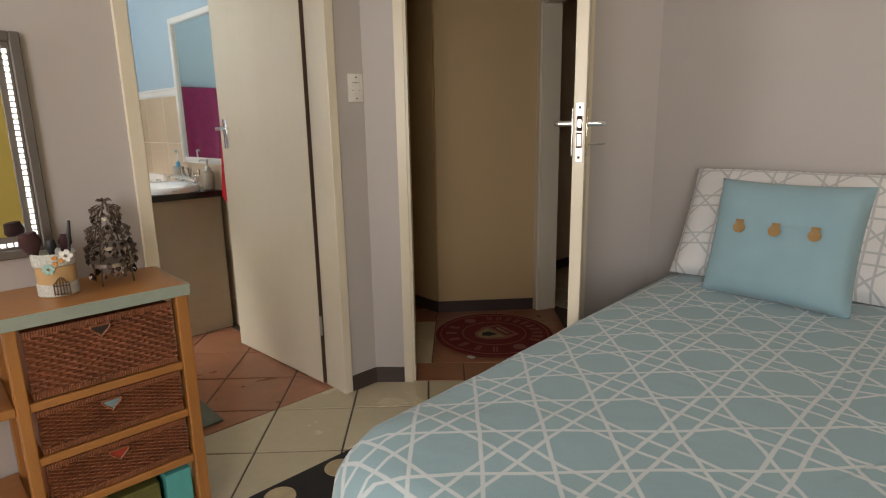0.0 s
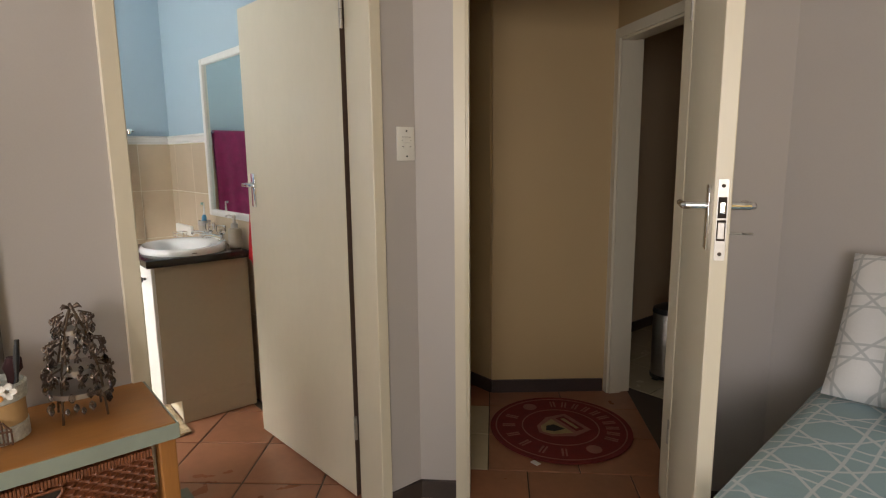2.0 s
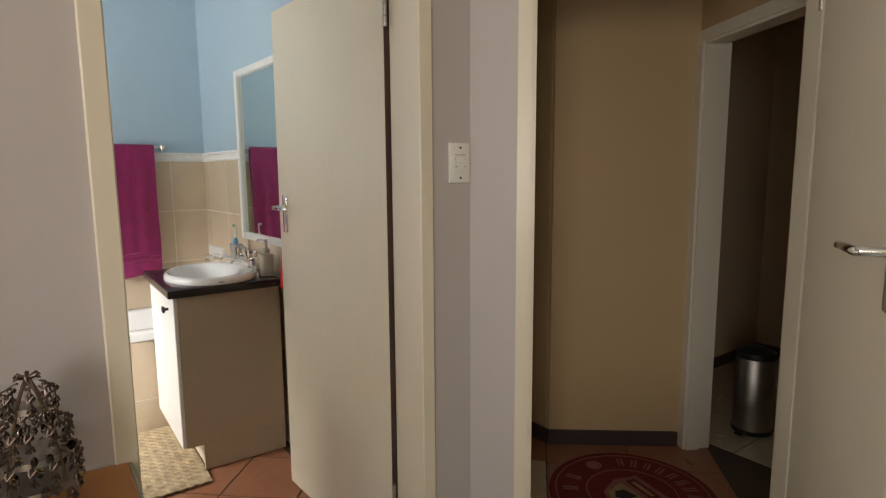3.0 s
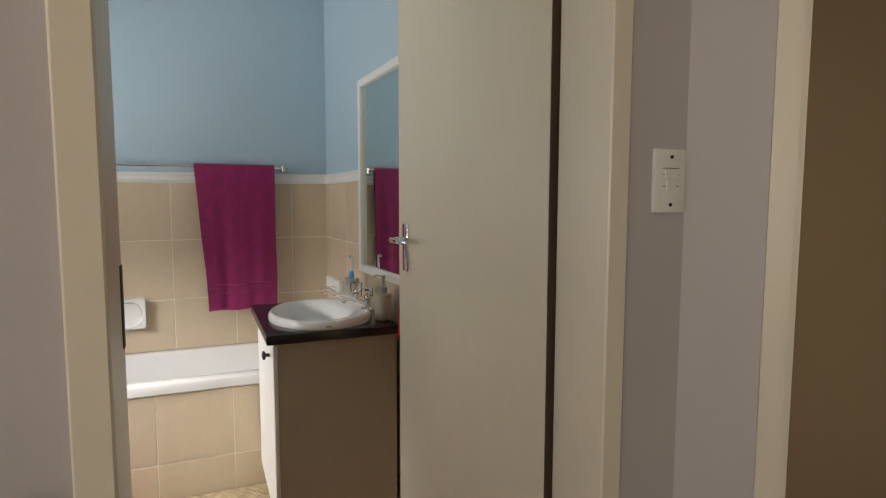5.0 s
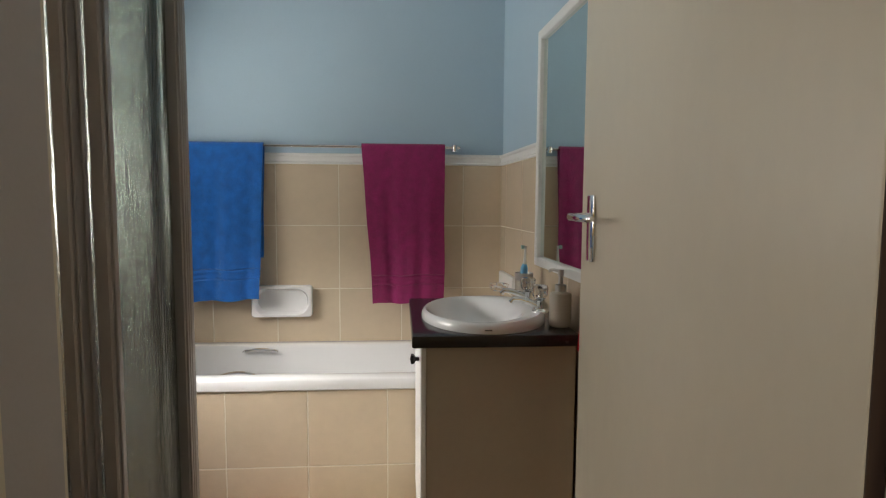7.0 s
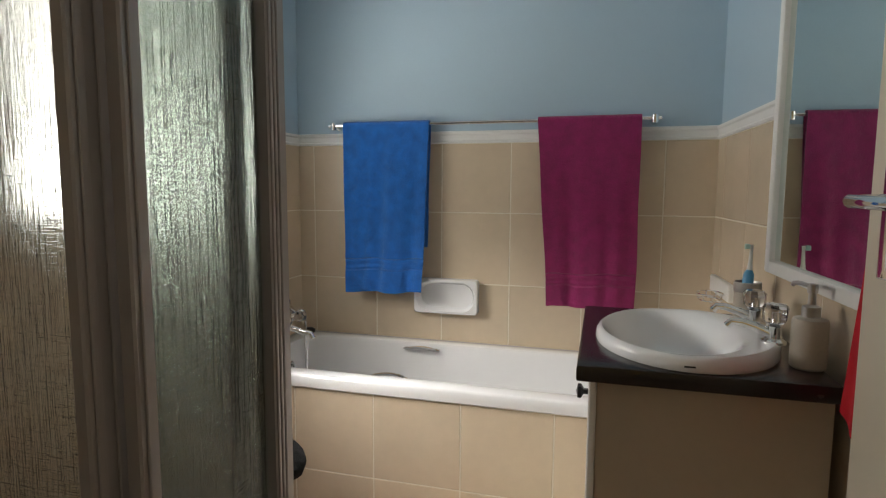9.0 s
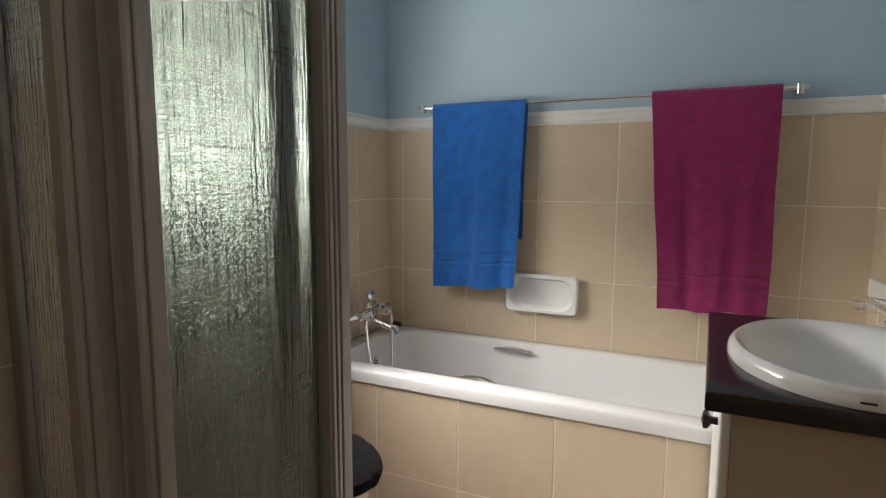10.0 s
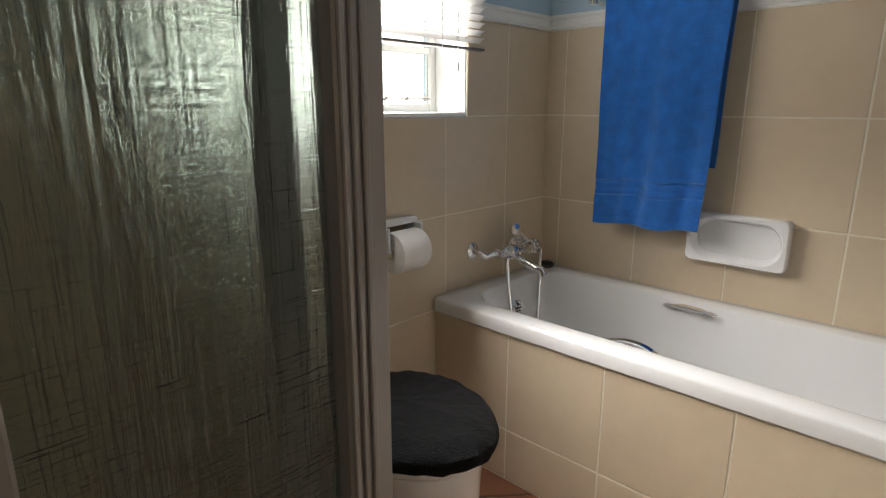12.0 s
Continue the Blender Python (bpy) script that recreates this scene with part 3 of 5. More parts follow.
bm = lathe(bmesh.new(), [(0.031, 0), (0.031, 0.004), (0.026, 0.008), (0.022, 0.006), (0.0, 0.006)], (-4.19, -0.238, 0.455), 20, pose(0, 0, 0, -83))
ov = part("overflow", bm, CHROME, bathtub, "chrome overflow rose", smooth=True)
for k in range(7):
    a = k * 2 * math.pi / 6
    r = 0 if k == 6 else 0.013
    bm = lathe(bmesh.new(), [(0.0035, 0), (0.0035, 0.002)], (-4.19 + r * math.cos(a), -0.231 + 0.1 * 0.01 * r, 0.456 + r * math.sin(a)), 8, pose(0, 0, 0, -83))
    part("hole", bm, BLACK_PLASTIC, ov)

# bath mixer on the south wall
mixer = thing("bath_mixer", (-4.2, S, 0.66), "chrome bath mixer with clear knobs and hand shower", "tap")
bx, by, bz = -4.195, S + 0.078, 0.668
for dx in (-0.075, 0.075):
    bm = lathe(bmesh.new(), [(0.030, 0), (0.030, 0.006), (0.024, 0.012), (0.012, 0.014), (0.012, 0.02)], (bx + dx * 1.9, S + 0.008, bz + 0.012), 18, pose(0, 0, 0, -90))
    part("flange", bm, CHROME, mixer, smooth=True)
    bm = tube(bmesh.new(), [(bx + dx * 1.9, S + 0.02, bz + 0.012), (bx + dx * 1.9, S + 0.04, bz + 0.012), (bx + dx * 1.6, S + 0.055, bz - 0.008), (bx + dx * 1.2, S + 0.065, bz), (bx + dx, by, bz)], 0.0115, 10)
    part("connector", bm, CHROME, mixer, smooth=True)
bm = tube(bmesh.new(), [(bx - 0.085, by, bz), (bx + 0.085, by, bz)], 0.019, 14)
lathe(bm, [(0.022, -0.02), (0.022, 0.03), (0.014, 0.05)], (bx, by, bz), 14)
part("body", bm, CHROME, mixer, smooth=True)
for dx in (-0.062, 0.062):
    bm = lathe(bmesh.new(), [(0.013, 0), (0.020, 0.012), (0.025, 0.018), (0.027, 0.045), (0.022, 0.054), (0.0, 0.054)], (bx + dx, by + 0.018, bz), 8, pose(0, 0, 0, -68))
    k = part("knob", bm, CRYSTAL, mixer, "clear acrylic knob")
    bm = lathe(bmesh.new(), [(0.011, 0.053), (0.011, 0.057), (0.0, 0.058)], (bx + dx, by + 0.018, bz), 12, pose(0, 0, 0, -68))
    part("cap", bm, CHROME, k, smooth=True)
bm = tube(bmesh.new(), [(bx, by, bz - 0.01), (bx, by + 0.04, bz - 0.03), (bx, by + 0.10, bz - 0.045), (bx, by + 0.135, bz - 0.05), (bx, by + 0.145, bz - 0.07)], [0.016, 0.015, 0.013, 0.013, 0.014], 12)
part("spout", bm, CHROME, mixer, smooth=True)
bm = tube(bmesh.new(), [(bx + 0.03, by + 0.03, bz + 0.085), (bx, by + 0.01, bz + 0.07), (bx - 0.05, by + 0.0, bz + 0.05), (bx - 0.10, by + 0.005, bz + 0.02)], [0.017, 0.013, 0.012, 0.011], 12)
lathe(bm, [(0.010, -0.016), (0.019, -0.004), (0.021, 0.012), (0.0, 0.014)], (bx + 0.036, by + 0.034, bz + 0.088), 16, pose(0, 0, 0, -75, 50))
part("hand_shower", bm, CHROME, mixer, "chrome hand shower on its cradle", smooth=True)
pts = []
for i in range(40):
    a = i / 39
    x = bx + 0.085 - 0.03 + 0.02 * math.cos(a * 3.14) - 0.17 * a
    z = bz + 0.005 - 0.45 * math.sin(math.pi * a) ** 0.7 - 0.02 * a
    pts.append((x, by + 0.035 + 0.035 * math.sin(math.pi * a), z))
part("hose", tube(bmesh.new(), pts, [0.0065 + 0.001 * (i % 2) for i in range(40)], 8), CHROME, mixer, "chrome shower hose", smooth=True)
bm = lathe(bmesh.new(), [(0.03, 0), (0.032, 0.012), (0.02, 0.02), (0.0, 0.021)], (-4.44, -0.283, RIM), 14)
tagged(part("bath_plug", bm, BLACK_PLASTIC, smooth=True), "black rubber bath plug on the rim corner", "plug")

# soap dish let into the towel wall
dish = thing("soap_dish", (W, 0.402, 0.76), "white ceramic soap dish fixed to the tiles", "soap dish")
bm = bmesh.new()
dz, dyc = 0.766, 0.402


def dish_loop(w, h, r, x, lip=0.0, sag=0.0):
    out = []
    for px, py, _ in rounded(0, 0, w, h, r, 0, 7):
        low = lip * max(0.0, 1 - abs(px) / 0.04) if py < 0 else 0
        out.append((x, dyc + px, dz + py - low + sag))
    return out


loft(bm, [dish_loop(0.300, 0.160, 0.016, W + 0.004), dish_loop(0.300, 0.160, 0.016, W + 0.044, 0.014), dish_loop(0.294, 0.154, 0.018, W + 0.050, 0.014), dish_loop(0.274, 0.136, 0.062, W + 0.050, 0.012), dish_loop(0.266, 0.128, 0.060, W + 0.044, 0.006), dish_loop(0.246, 0.108, 0.052, W + 0.016), dish_loop(0.19, 0.06, 0.028, W + 0.010)])
part("dish", bm, PORCELAIN, dish, smooth=True)

# towel rail and towels
RX, RZ = -4.433, 1.541
rail = thing("towel_rail", (W, 0.6, RZ), "thin chrome towel rail on two brackets", "towel rail")
part("bar", tube(bmesh.new(), [(RX, -0.156, RZ), (RX, 1.295, RZ)], 0.0075, 12), CHROME, rail, smooth=True)
for y in (-0.132, 1.270):
    bm = tube(bmesh.new(), [(W + 0.004, y, RZ - 0.004), (W + 0.03, y, RZ - 0.002), (RX + 0.004, y, RZ)], [0.017, 0.012, 0.013], 14)
    lathe(bm, [(0.0, -0.02), (0.014, -0.02), (0.014, 0.012), (0.0, 0.012)], (RX, y, RZ), 14)
    part("bracket", bm, CHROME, rail, smooth=True)


def towel(name, mat, y0t, y1t, y0b, y1b, zb, zback, label, seed, back_y=(0.02, 0.02), band=0.1):
    """A bath towel folded over the rail: front fall, roll over the bar, shorter back fall."""
    rnd = random.Random(seed)
    ph = [rnd.uniform(0, 6.3) for _ in range(6)]
    bm = bmesh.new()
    r = 0.016

    def f(u, v):
        lf, lb, arc = RZ - zb, RZ - zback, math.pi * r
        s = u * (lf + arc + lb)
        if s < lf:
            t = 1 - s / lf
            z, x = zb + s, RX + r + 0.004
        elif s < lf + arc:
            a = (s - lf) / r
            t, x, z = 0.0, RX + r * math.cos(a) + 0.004 * (1 - a / math.pi), RZ + r * math.sin(a)
        else:
            t = (s - lf - arc) / lb
            x, z = RX - r - 0.006, RZ - (s - lf - arc)
        front = s < lf + arc / 2
        a, b = (y0t + (y0b - y0t) * t, y1t + (y1b - y1t) * t) if front else (y0t + back_y[0] * t, y1t + back_y[1] * t)
        y = a + (b - a) * v
        wave = 0.009 * t ** 0.7 * (math.sin(9 * v + ph[0] + 1.2 * t) + 0.6 * math.sin(17 * v + ph[1]) + 0.35 * math.sin(31 * v + ph[2] + 2 * t))
        if front:
            x += 0.012 * t + wave + 0.004 * math.sin(5 * z + ph[3])
            hem = s
            if band < hem < band + 0.055:
                x -= 0.0045 + 0.0025 * math.cos((hem - band) / 0.055 * 4 * math.pi)
            if hem < 0.02:
                x += 0.002
            z += 0.004 * math.sin(11 * v + ph[4]) * t + (0.010 * (v - 0.5) * t)
        else:
            x = max(x - 0.3 * wave, W + 0.012)
        y += 0.003 * math.sin(13 * z + ph[5]) * t
        return (x, y, z)

    sheet(bm, f, 260, 34)
    bm2 = thicken(bm, 0.006)
    return tagged(part(name, bm2, mat, smooth=True), label, "towel")


towel("bath_towel", BLUE_TOWEL, -0.078, 0.333, -0.062, 0.306, 0.781, 0.99, "bright blue terry towel folded over the rail", 3, (0.016, -0.016))
towel("bath_towel", PURPLE_TOWEL, 0.808, 1.220, 0.864, 1.219, 0.766, 0.90, "plum terry towel folded over the rail", 8, (0.06, -0.02), 0.085)

# dado rail round the bathroom
DADO = 1.457


def dado(bm, p, q, inward):
    p, q, n2 = Vector(p), Vector(q), Vector(inward)
    prof = [(d, DADO + h) for d, h in ((0.0, 0), (0.016, 0), (0.018, 0.007), (0.012, 0.013), (0.014, 0.035), (0.020, 0.041), (0.020, 0.051), (0.0, 0.055))]
    loft(bm, [[(e.x + n2.x * d, e.y + n2.y * d, z) for d, z in prof] for e in (p, q)])


bm = bmesh.new()
dado(bm, (W, S), (W, N), (1, 0))
dado(bm, (W, N), (-3.775, N + 0.030), (0.042, -1))
dado(bm, (W, S), (WX0 - 0.005, S), (0, 1))
dado(bm, (WX1, S), (-2.92, S), (0, 1))
structure("trim", bm, WHITE_PAINT, "white moulded dado rail above the wall tiles", "trim")

# window with steel frame, panes and catches
window = tagged(thing("window_1", (-3.56, S - 0.15, WZ0), "", ""), "small white steel window, overexposed by daylight", "window", kind="structure")
FY = S - 0.15


def bar(x0, x1, z0, z1, y0=FY - 0.015, y1=FY + 0.015):
    return slab(x0, x1, y0, y1, z0, z1, 0.003, 1)


for x0, x1, z0, z1 in ((WX0, WX0 + 0.03, WZ0, WZ1), (WX1 - 0.03, WX1, WZ0, WZ1), (WX0 + 0.03, WX1 - 0.03, WZ0, WZ0 + 0.03), (WX0 + 0.03, WX1 - 0.03, WZ1 - 0.03, WZ1), (-3.735, -3.705, WZ0 + 0.03, WZ1 - 0.03), (-3.415, -3.385, WZ0 + 0.03, WZ1 - 0.03)):
    part("window_frame", bar(x0, x1, z0, z1), WHITE_PAINT, window)
cells = ((WX0 + 0.03, -3.735), (-3.705, -3.415), (-3.385, WX1 - 0.03))
for x0, x1 in cells:
    for z in (1.35, 1.65):
        part("glazing_bar", bar(x0, x1, z, z + 0.022, FY - 0.01, FY + 0.012), WHITE_PAINT, window)
    for z0, z1 in ((WZ0 + 0.03, 1.35), (1.372, 1.65), (1.672, WZ1 - 0.03)):
        p = part("pane", slab(x0, x1, FY - 0.002, FY + 0.002, z0, z1), CLEAR_GLASS, window)
        p.visible_shadow = False
for x0, x1 in ((WX0, WX0 + 0.006), (WX1 - 0.006, WX1)):
    part("reveal", slab(x0, x1, FY + 0.016, S + 0.001, WZ0 + 0.003, WZ1), WHITE_PAINT, window, "white painted reveal")
part("window_sill", slab(WX0, WX1, S - 0.13, S + 0.002, WZ0 - 0.014, WZ0 + 0.002, 0.003, 1), WHITE_PAINT, window, "white painted sill")
bm = tube(bmesh.new(), [(-3.97, FY + 0.03, WZ0 + 0.045), (-3.76, FY + 0.035, WZ0 + 0.045)], 0.004, 6)
for x in (-3.95, -3.86, -3.77):
    lathe(bm, [(0.004, 0), (0.011, 0.004), (0.011, 0.010), (0.004, 0.016)], (x, FY + 0.03, WZ0 + 0.038), 10)
part("stay", bm, STEEL, window, "dark steel casement stay", smooth=True)
bm = sheet(bmesh.new(), lambda u, v: (-6.0 + 4.8 * u, S - 1.1, -0.3 + 4.2 * v), 1, 1)
structure("backdrop", bm, DAYLIGHT, "bright hazy daylight outside the window", "backdrop")

blind = thing("venetian_blind", (-3.56, S + 0.03, 1.36), "white venetian blind lowered over the upper window", "blind")
BX0, BX1 = -4.067, -3.05
part("bottom_rail", slab(BX0, BX1, S + 0.016, S + 0.042, 1.355, 1.363, 0.002, 1), GREY_FRAME, blind, "dark bottom rail")
part("head_rail", slab(BX0, BX1, S + 0.008, S + 0.045, 2.07, 2.10, 0.003, 1), WHITE_PAINT, blind)
slat = None
for k in range(30):
    z = 1.38 + k * 0.0232
    bm = bmesh.new()
    loft(bm, [[(x, S + 0.017 + 0.025 * j / 4, z + 0.003 * math.sin(math.pi * j / 4) + 0.014 * j / 4) for j in range(5)] + [(x, S + 0.017 + 0.025 * j / 4, z - 0.0006 + 0.003 * math.sin(math.pi * j / 4) + 0.014 * j / 4) for j in range(4, -1, -1)] for x in (BX0, BX1)])
    part("slat", bm, WHITE_PAINT, blind)
for x in (-3.93, -3.86, -3.3):
    part("cord", tube(bmesh.new(), [(x, S + 0.046, 2.07), (x, S + 0.046, 1.35 if x > -3.9 else 1.31)], 0.0015, 5), WHITE_PAINT, blind)
bm = lathe(bmesh.new(), [(0.003, 0), (0.006, 0.01), (0.003, 0.03)], (-3.93, S + 0.046, 1.285), 8)
part("cord_pull", bm, WHITE_PLASTIC, blind)

# toilet
tx = -3.428
toilet = thing("toilet", (tx, 0.0, 0), "white ceramic toilet with a fluffy black lid cover", "toilet")


def egg(cx, cy, w, l, z, k=32):
    out = []
    for i in range(k):
        a = 2 * math.pi * i / k
        s = math.sin(a)
        out.append((cx + w / 2 * math.cos(a) * (1 - 0.10 * max(0, s)), cy + (l * 0.52 * s if s > 0 else l * 0.44 * s), z))
    return out


bm = bmesh.new()
loft(bm, [egg(tx, 0.03, 0.20, 0.30, 0.0), egg(tx, 0.03, 0.19, 0.29, 0.03), egg(tx, 0.02, 0.20, 0.30, 0.15), egg(tx, 0.0, 0.28, 0.38, 0.25), egg(tx, -0.030, 0.355, 0.43, 0.335), egg(tx, -0.03, 0.37, 0.44, 0.365), egg(tx, -0.03, 0.36, 0.43, 0.372)])
part("bowl", bm, PORCELAIN, toilet, smooth=True)
part("seat", loft(bmesh.new(), [egg(tx, -0.03, 0.375, 0.445, 0.372), egg(tx, -0.03, 0.38, 0.45, 0.39), egg(tx, -0.03, 0.37, 0.44, 0.402)]), WHITE_PLASTIC, toilet, smooth=True)
bm = bmesh.new()
rings = []
for k, (sc, z) in enumerate(((0.90, 0.413), (1.03, 0.414), (1.05, 0.428), (1.03, 0.444), (0.95, 0.456), (0.78, 0.463), (0.5, 0.467), (0.22, 0.468), (0.02, 0.468))):
    ring = egg(tx, -0.030, 0.405 * sc, 0.490 * sc, z - 0.015, 72)
    ring = [(x + 0.004 * noise.noise((x * 60, y * 60, z * 40)), y + 0.004 * noise.noise((x * 55 + 9, y * 55, z * 40)), zz + 0.006 * noise.noise((x * 45, y * 45, 3)) + 0.004 * noise.noise((x * 12, y * 12, 7))) for (x, y, zz) in ring]
    rings.append(ring)
loft(bm, rings)
part("lid_cover", bm, BLACK_PLUSH, toilet, "fluffy black lid cover", smooth=True)
part("cistern", slab(tx - 0.19, tx + 0.19, S + 0.012, S + 0.055, 0.37, 0.39, 0.008, 2), PORCELAIN, toilet, smooth=True)

roll_holder = thing("toilet_roll_holder", (-3.71, S, 0.79), "white roll of toilet paper on a tiled wall holder", "toilet roll")
part("bracket", slab(-3.752, -3.547, S + 0.006, S + 0.045, 0.832, 0.852, 0.006, 2), PORCELAIN, roll_holder, smooth=True)
bm = lathe(bmesh.new(), [(0.021, -0.055), (0.060, -0.055), (0.062, -0.05), (0.062, 0.05), (0.060, 0.055), (0.021, 0.055)], (-3.674, S + 0.068, 0.760), 32, pose(0, 0, 0, 0, 90))
part("roll", bm, PAPER, roll_holder, "white tissue roll", smooth=True)
part("spindle", tube(bmesh.new(), [(-3.737, S + 0.068, 0.760), (-3.612, S + 0.068, 0.760)], 0.014, 12), CHROME, roll_holder, smooth=True)
for x in (-3.740, -3.608):
    part("arm", slab(x - 0.006, x + 0.006, S + 0.006, S + 0.075, 0.760, 0.836, 0.003, 1), PORCELAIN, roll_holder)

# vanity
VX0, VX1, VY0, VT = -3.838, -3.250, 1.078, 0.880
vanity = thing("vanity_unit", (-3.48, 1.3, 0), "cream vanity unit with white doors under a dark top", "vanity")
for x0, x1 in ((VX0, VX0 + 0.018), (VX1 - 0.018, VX1)):
    bm = slab(x0, x1, VY0, N + 0.014, 0.130, VT - 0.041, 0.0015, 1)
    box(bm, x0, x1, VY0 + 0.075, N + 0.014, 0.006, 0.130)
    part("side_panel", bm, BEIGE_BOARD, vanity, "plain cream side panel")
part("floor_panel", slab(VX0 + 0.018, VX1 - 0.018, VY0, N + 0.014, 0.13, 0.148), CREAM_GLOSS, vanity)
part("plinth", slab(VX0 + 0.02, VX1 - 0.002, VY0 + 0.085, N + 0.014, 0.004, 0.13), CREAM_GLOSS, vanity)
mid = (VX0 + VX1) / 2
for x0, x1, kx in ((VX0 + 0.002, mid - 0.002, None), (mid + 0.002, VX1 + 0.001, -3.365)):
    d = part("door", slab(x0, x1, VY0 - 0.018, VY0, 0.132, VT - 0.045, 0.004, 2), WHITE_PAINT, vanity, "white door")
    if kx:
        bm = lathe(bmesh.new(), [(0.008, 0), (0.008, 0.012), (0.019, 0.018), (0.019, 0.026), (0.0, 0.030)], (kx, VY0 - 0.018, 0.768), 4, pose(0, 0, 0, 90) @ pose(0, 0, 0, 0, 0, 45))
        part("knob", bm, BLACK_PLASTIC, d, "black square knob")
bcx, bcy = -3.478, 1.280
CT = (-3.866, -3.208, 1.034, N + 0.014)


def top_loop(inset, z, k=48):
    """The worktop's outline as k points round the basin's centre, corners included."""
    x0, x1, y0, y1 = CT[0] + inset, CT[1] - inset, CT[2] + inset, CT[3] - inset
    pts, ang = [], [2 * math.pi * i / k for i in range(k)]
    for a in ang:
        c, s2 = math.cos(a), math.sin(a)
        r = min((x1 - bcx) / c if c > 1e-6 else (x0 - bcx) / c if c < -1e-6 else 9, (y1 - bcy) / s2 if s2 > 1e-6 else (y0 - bcy) / s2 if s2 < -1e-6 else 9)
        pts.append([bcx + r * c, bcy + r * s2, z])
    for x, y in ((x0, y0), (x0, y1), (x1, y0), (x1, y1)):
        a = math.atan2(y - bcy, x - bcx) % (2 * math.pi)
        pts[round(a * k / (2 * math.pi)) % k] = [x, y, z]
    return pts


def hole_loop(z, k=48):
    return [(bcx + 0.25 * math.cos(2 * math.pi * i / k), bcy + 0.195 * math.sin(2 * math.pi * i / k), z) for i in range(k)]


bm = loft(bmesh.new(), [hole_loop(VT - 0.039), top_loop(0.008, VT - 0.039), top_loop(0.002, VT - 0.036), top_loop(0.0, VT - 0.030), top_loop(0.0, VT - 0.009), top_loop(0.002, VT - 0.003), top_loop(0.008, VT), hole_loop(VT), hole_loop(VT - 0.039)], cap_start=False, cap_end=False)
bmesh.ops.remove_doubles(bm, verts=bm.verts[:], dist=0.0001)
part("vanity_top", bm, COUNTER, vanity, "dark brown laminated top with rounded edges", smooth=True)

basin = thing("wash_basin", (-3.48, 1.275, 0.88), "white oval drop-in ceramic basin in the dark top", "basin")
def oval(w, l, z, dy=0.0, k=44, back=0.0):
    return [(bcx + w / 2 * math.cos(2 * math.pi * i / k), bcy + dy + l / 2 * math.sin(2 * math.pi * i / k), z + back * max(0, math.sin(2 * math.pi * i / k))) for i in range(k)]


bm = loft(bmesh.new(), [oval(0.525, 0.415, 0.88), oval(0.530, 0.420, 0.887), oval(0.522, 0.413, 0.903, back=0.006), oval(0.506, 0.398, 0.911, back=0.008), oval(0.484, 0.345, 0.912, -0.022, back=0.004), oval(0.462, 0.318, 0.907, -0.028), oval(0.43, 0.292, 0.887, -0.028), oval(0.38, 0.25, 0.852, -0.025), oval(0.28, 0.18, 0.82, -0.02), oval(0.10, 0.07, 0.809, -0.015)], cap_start=False)
part("bowl", bm, PORCELAIN, basin, smooth=True)
bm = slab(bcx + 0.2635, bcx + 0.2652, bcy - 0.030, bcy - 0.008, 0.891, 0.8945)
part("maker_mark", bm, BLACK_PLASTIC, basin, "small dark maker's mark")
part("drain", lathe(bmesh.new(), [(0.022, 0), (0.022, 0.003), (0.015, 0.004), (0.0, 0.003)], (bcx, bcy - 0.015, 0.809), 16), CHROME, basin, smooth=True)

for k, tx2 in enumerate((-3.568, -3.388)):
    tap = thing("basin_tap", (tx2, 1.458, 0.915), "chrome basin tap with a clear acrylic head", "tap", "basin taps")
    bm = lathe(bmesh.new(), [(0.026, 0), (0.026, 0.006), (0.017, 0.012), (0.015, 0.035), (0.018, 0.04)], (tx2, 1.458, 0.913), 16)
    part("body", bm, CHROME, tap, smooth=True)
    bm = tube(bmesh.new(), [(tx2, 1.455, 0.932), (tx2 - 0.010, 1.425, 0.945), (tx2 - 0.018, 1.395, 0.953), (tx2 - 0.023, 1.375, 0.953), (tx2 - 0.025, 1.366, 0.941)], [0.014, 0.011, 0.0095, 0.009, 0.0095], 10)
    part("spout", bm, CHROME, tap, smooth=True)
    bm = lathe(bmesh.new(), [(0.012, 0), (0.020, 0.006), (0.026, 0.014), (0.028, 0.040), (0.022, 0.048), (0.0, 0.048)], (tx2, 1.458, 0.954), 8)
    part("head", bm, CRYSTAL, tap, "clear acrylic tap head")
    bm = lathe(bmesh.new(), [(0.006, 0), (0.006, 0.030), (0.0, 0.031)], (tx2, 1.458, 0.955), 10)
    part("stem", bm, CHROME, tap, smooth=True)

disp = thing("soap_dispenser", (-3.325, 1.508, 0.88), "beige stoneware soap dispenser with a steel pump", "soap dispenser")
bm = lathe(bmesh.new(), [(0.030, 0), (0.034, 0.004), (0.035, 0.02), (0.0345, 0.098), (0.032, 0.106), (0.018, 0.110)], (-3.325, 1.508, 0.88), 28)
part("bottle", bm, STONE_BEIGE, disp, smooth=True)
bm = lathe(bmesh.new(), [(0.018, 0), (0.018, 0.022), (0.008, 0.026), (0.007, 0.050), (0.010, 0.052), (0.010, 0.070), (0.0, 0.071)], (-3.325, 1.508, 0.99), 18)
pump = part("pump", bm, STEEL, disp, "steel pump", smooth=True)
part("nozzle", tube(bmesh.new(), [(-3.325, 1.508, 1.054), (-3.365, 1.495, 1.056), (-3.383, 1.489, 1.053), (-3.387, 1.488, 1.047)], 0.0045, 8), STEEL, pump, smooth=True)

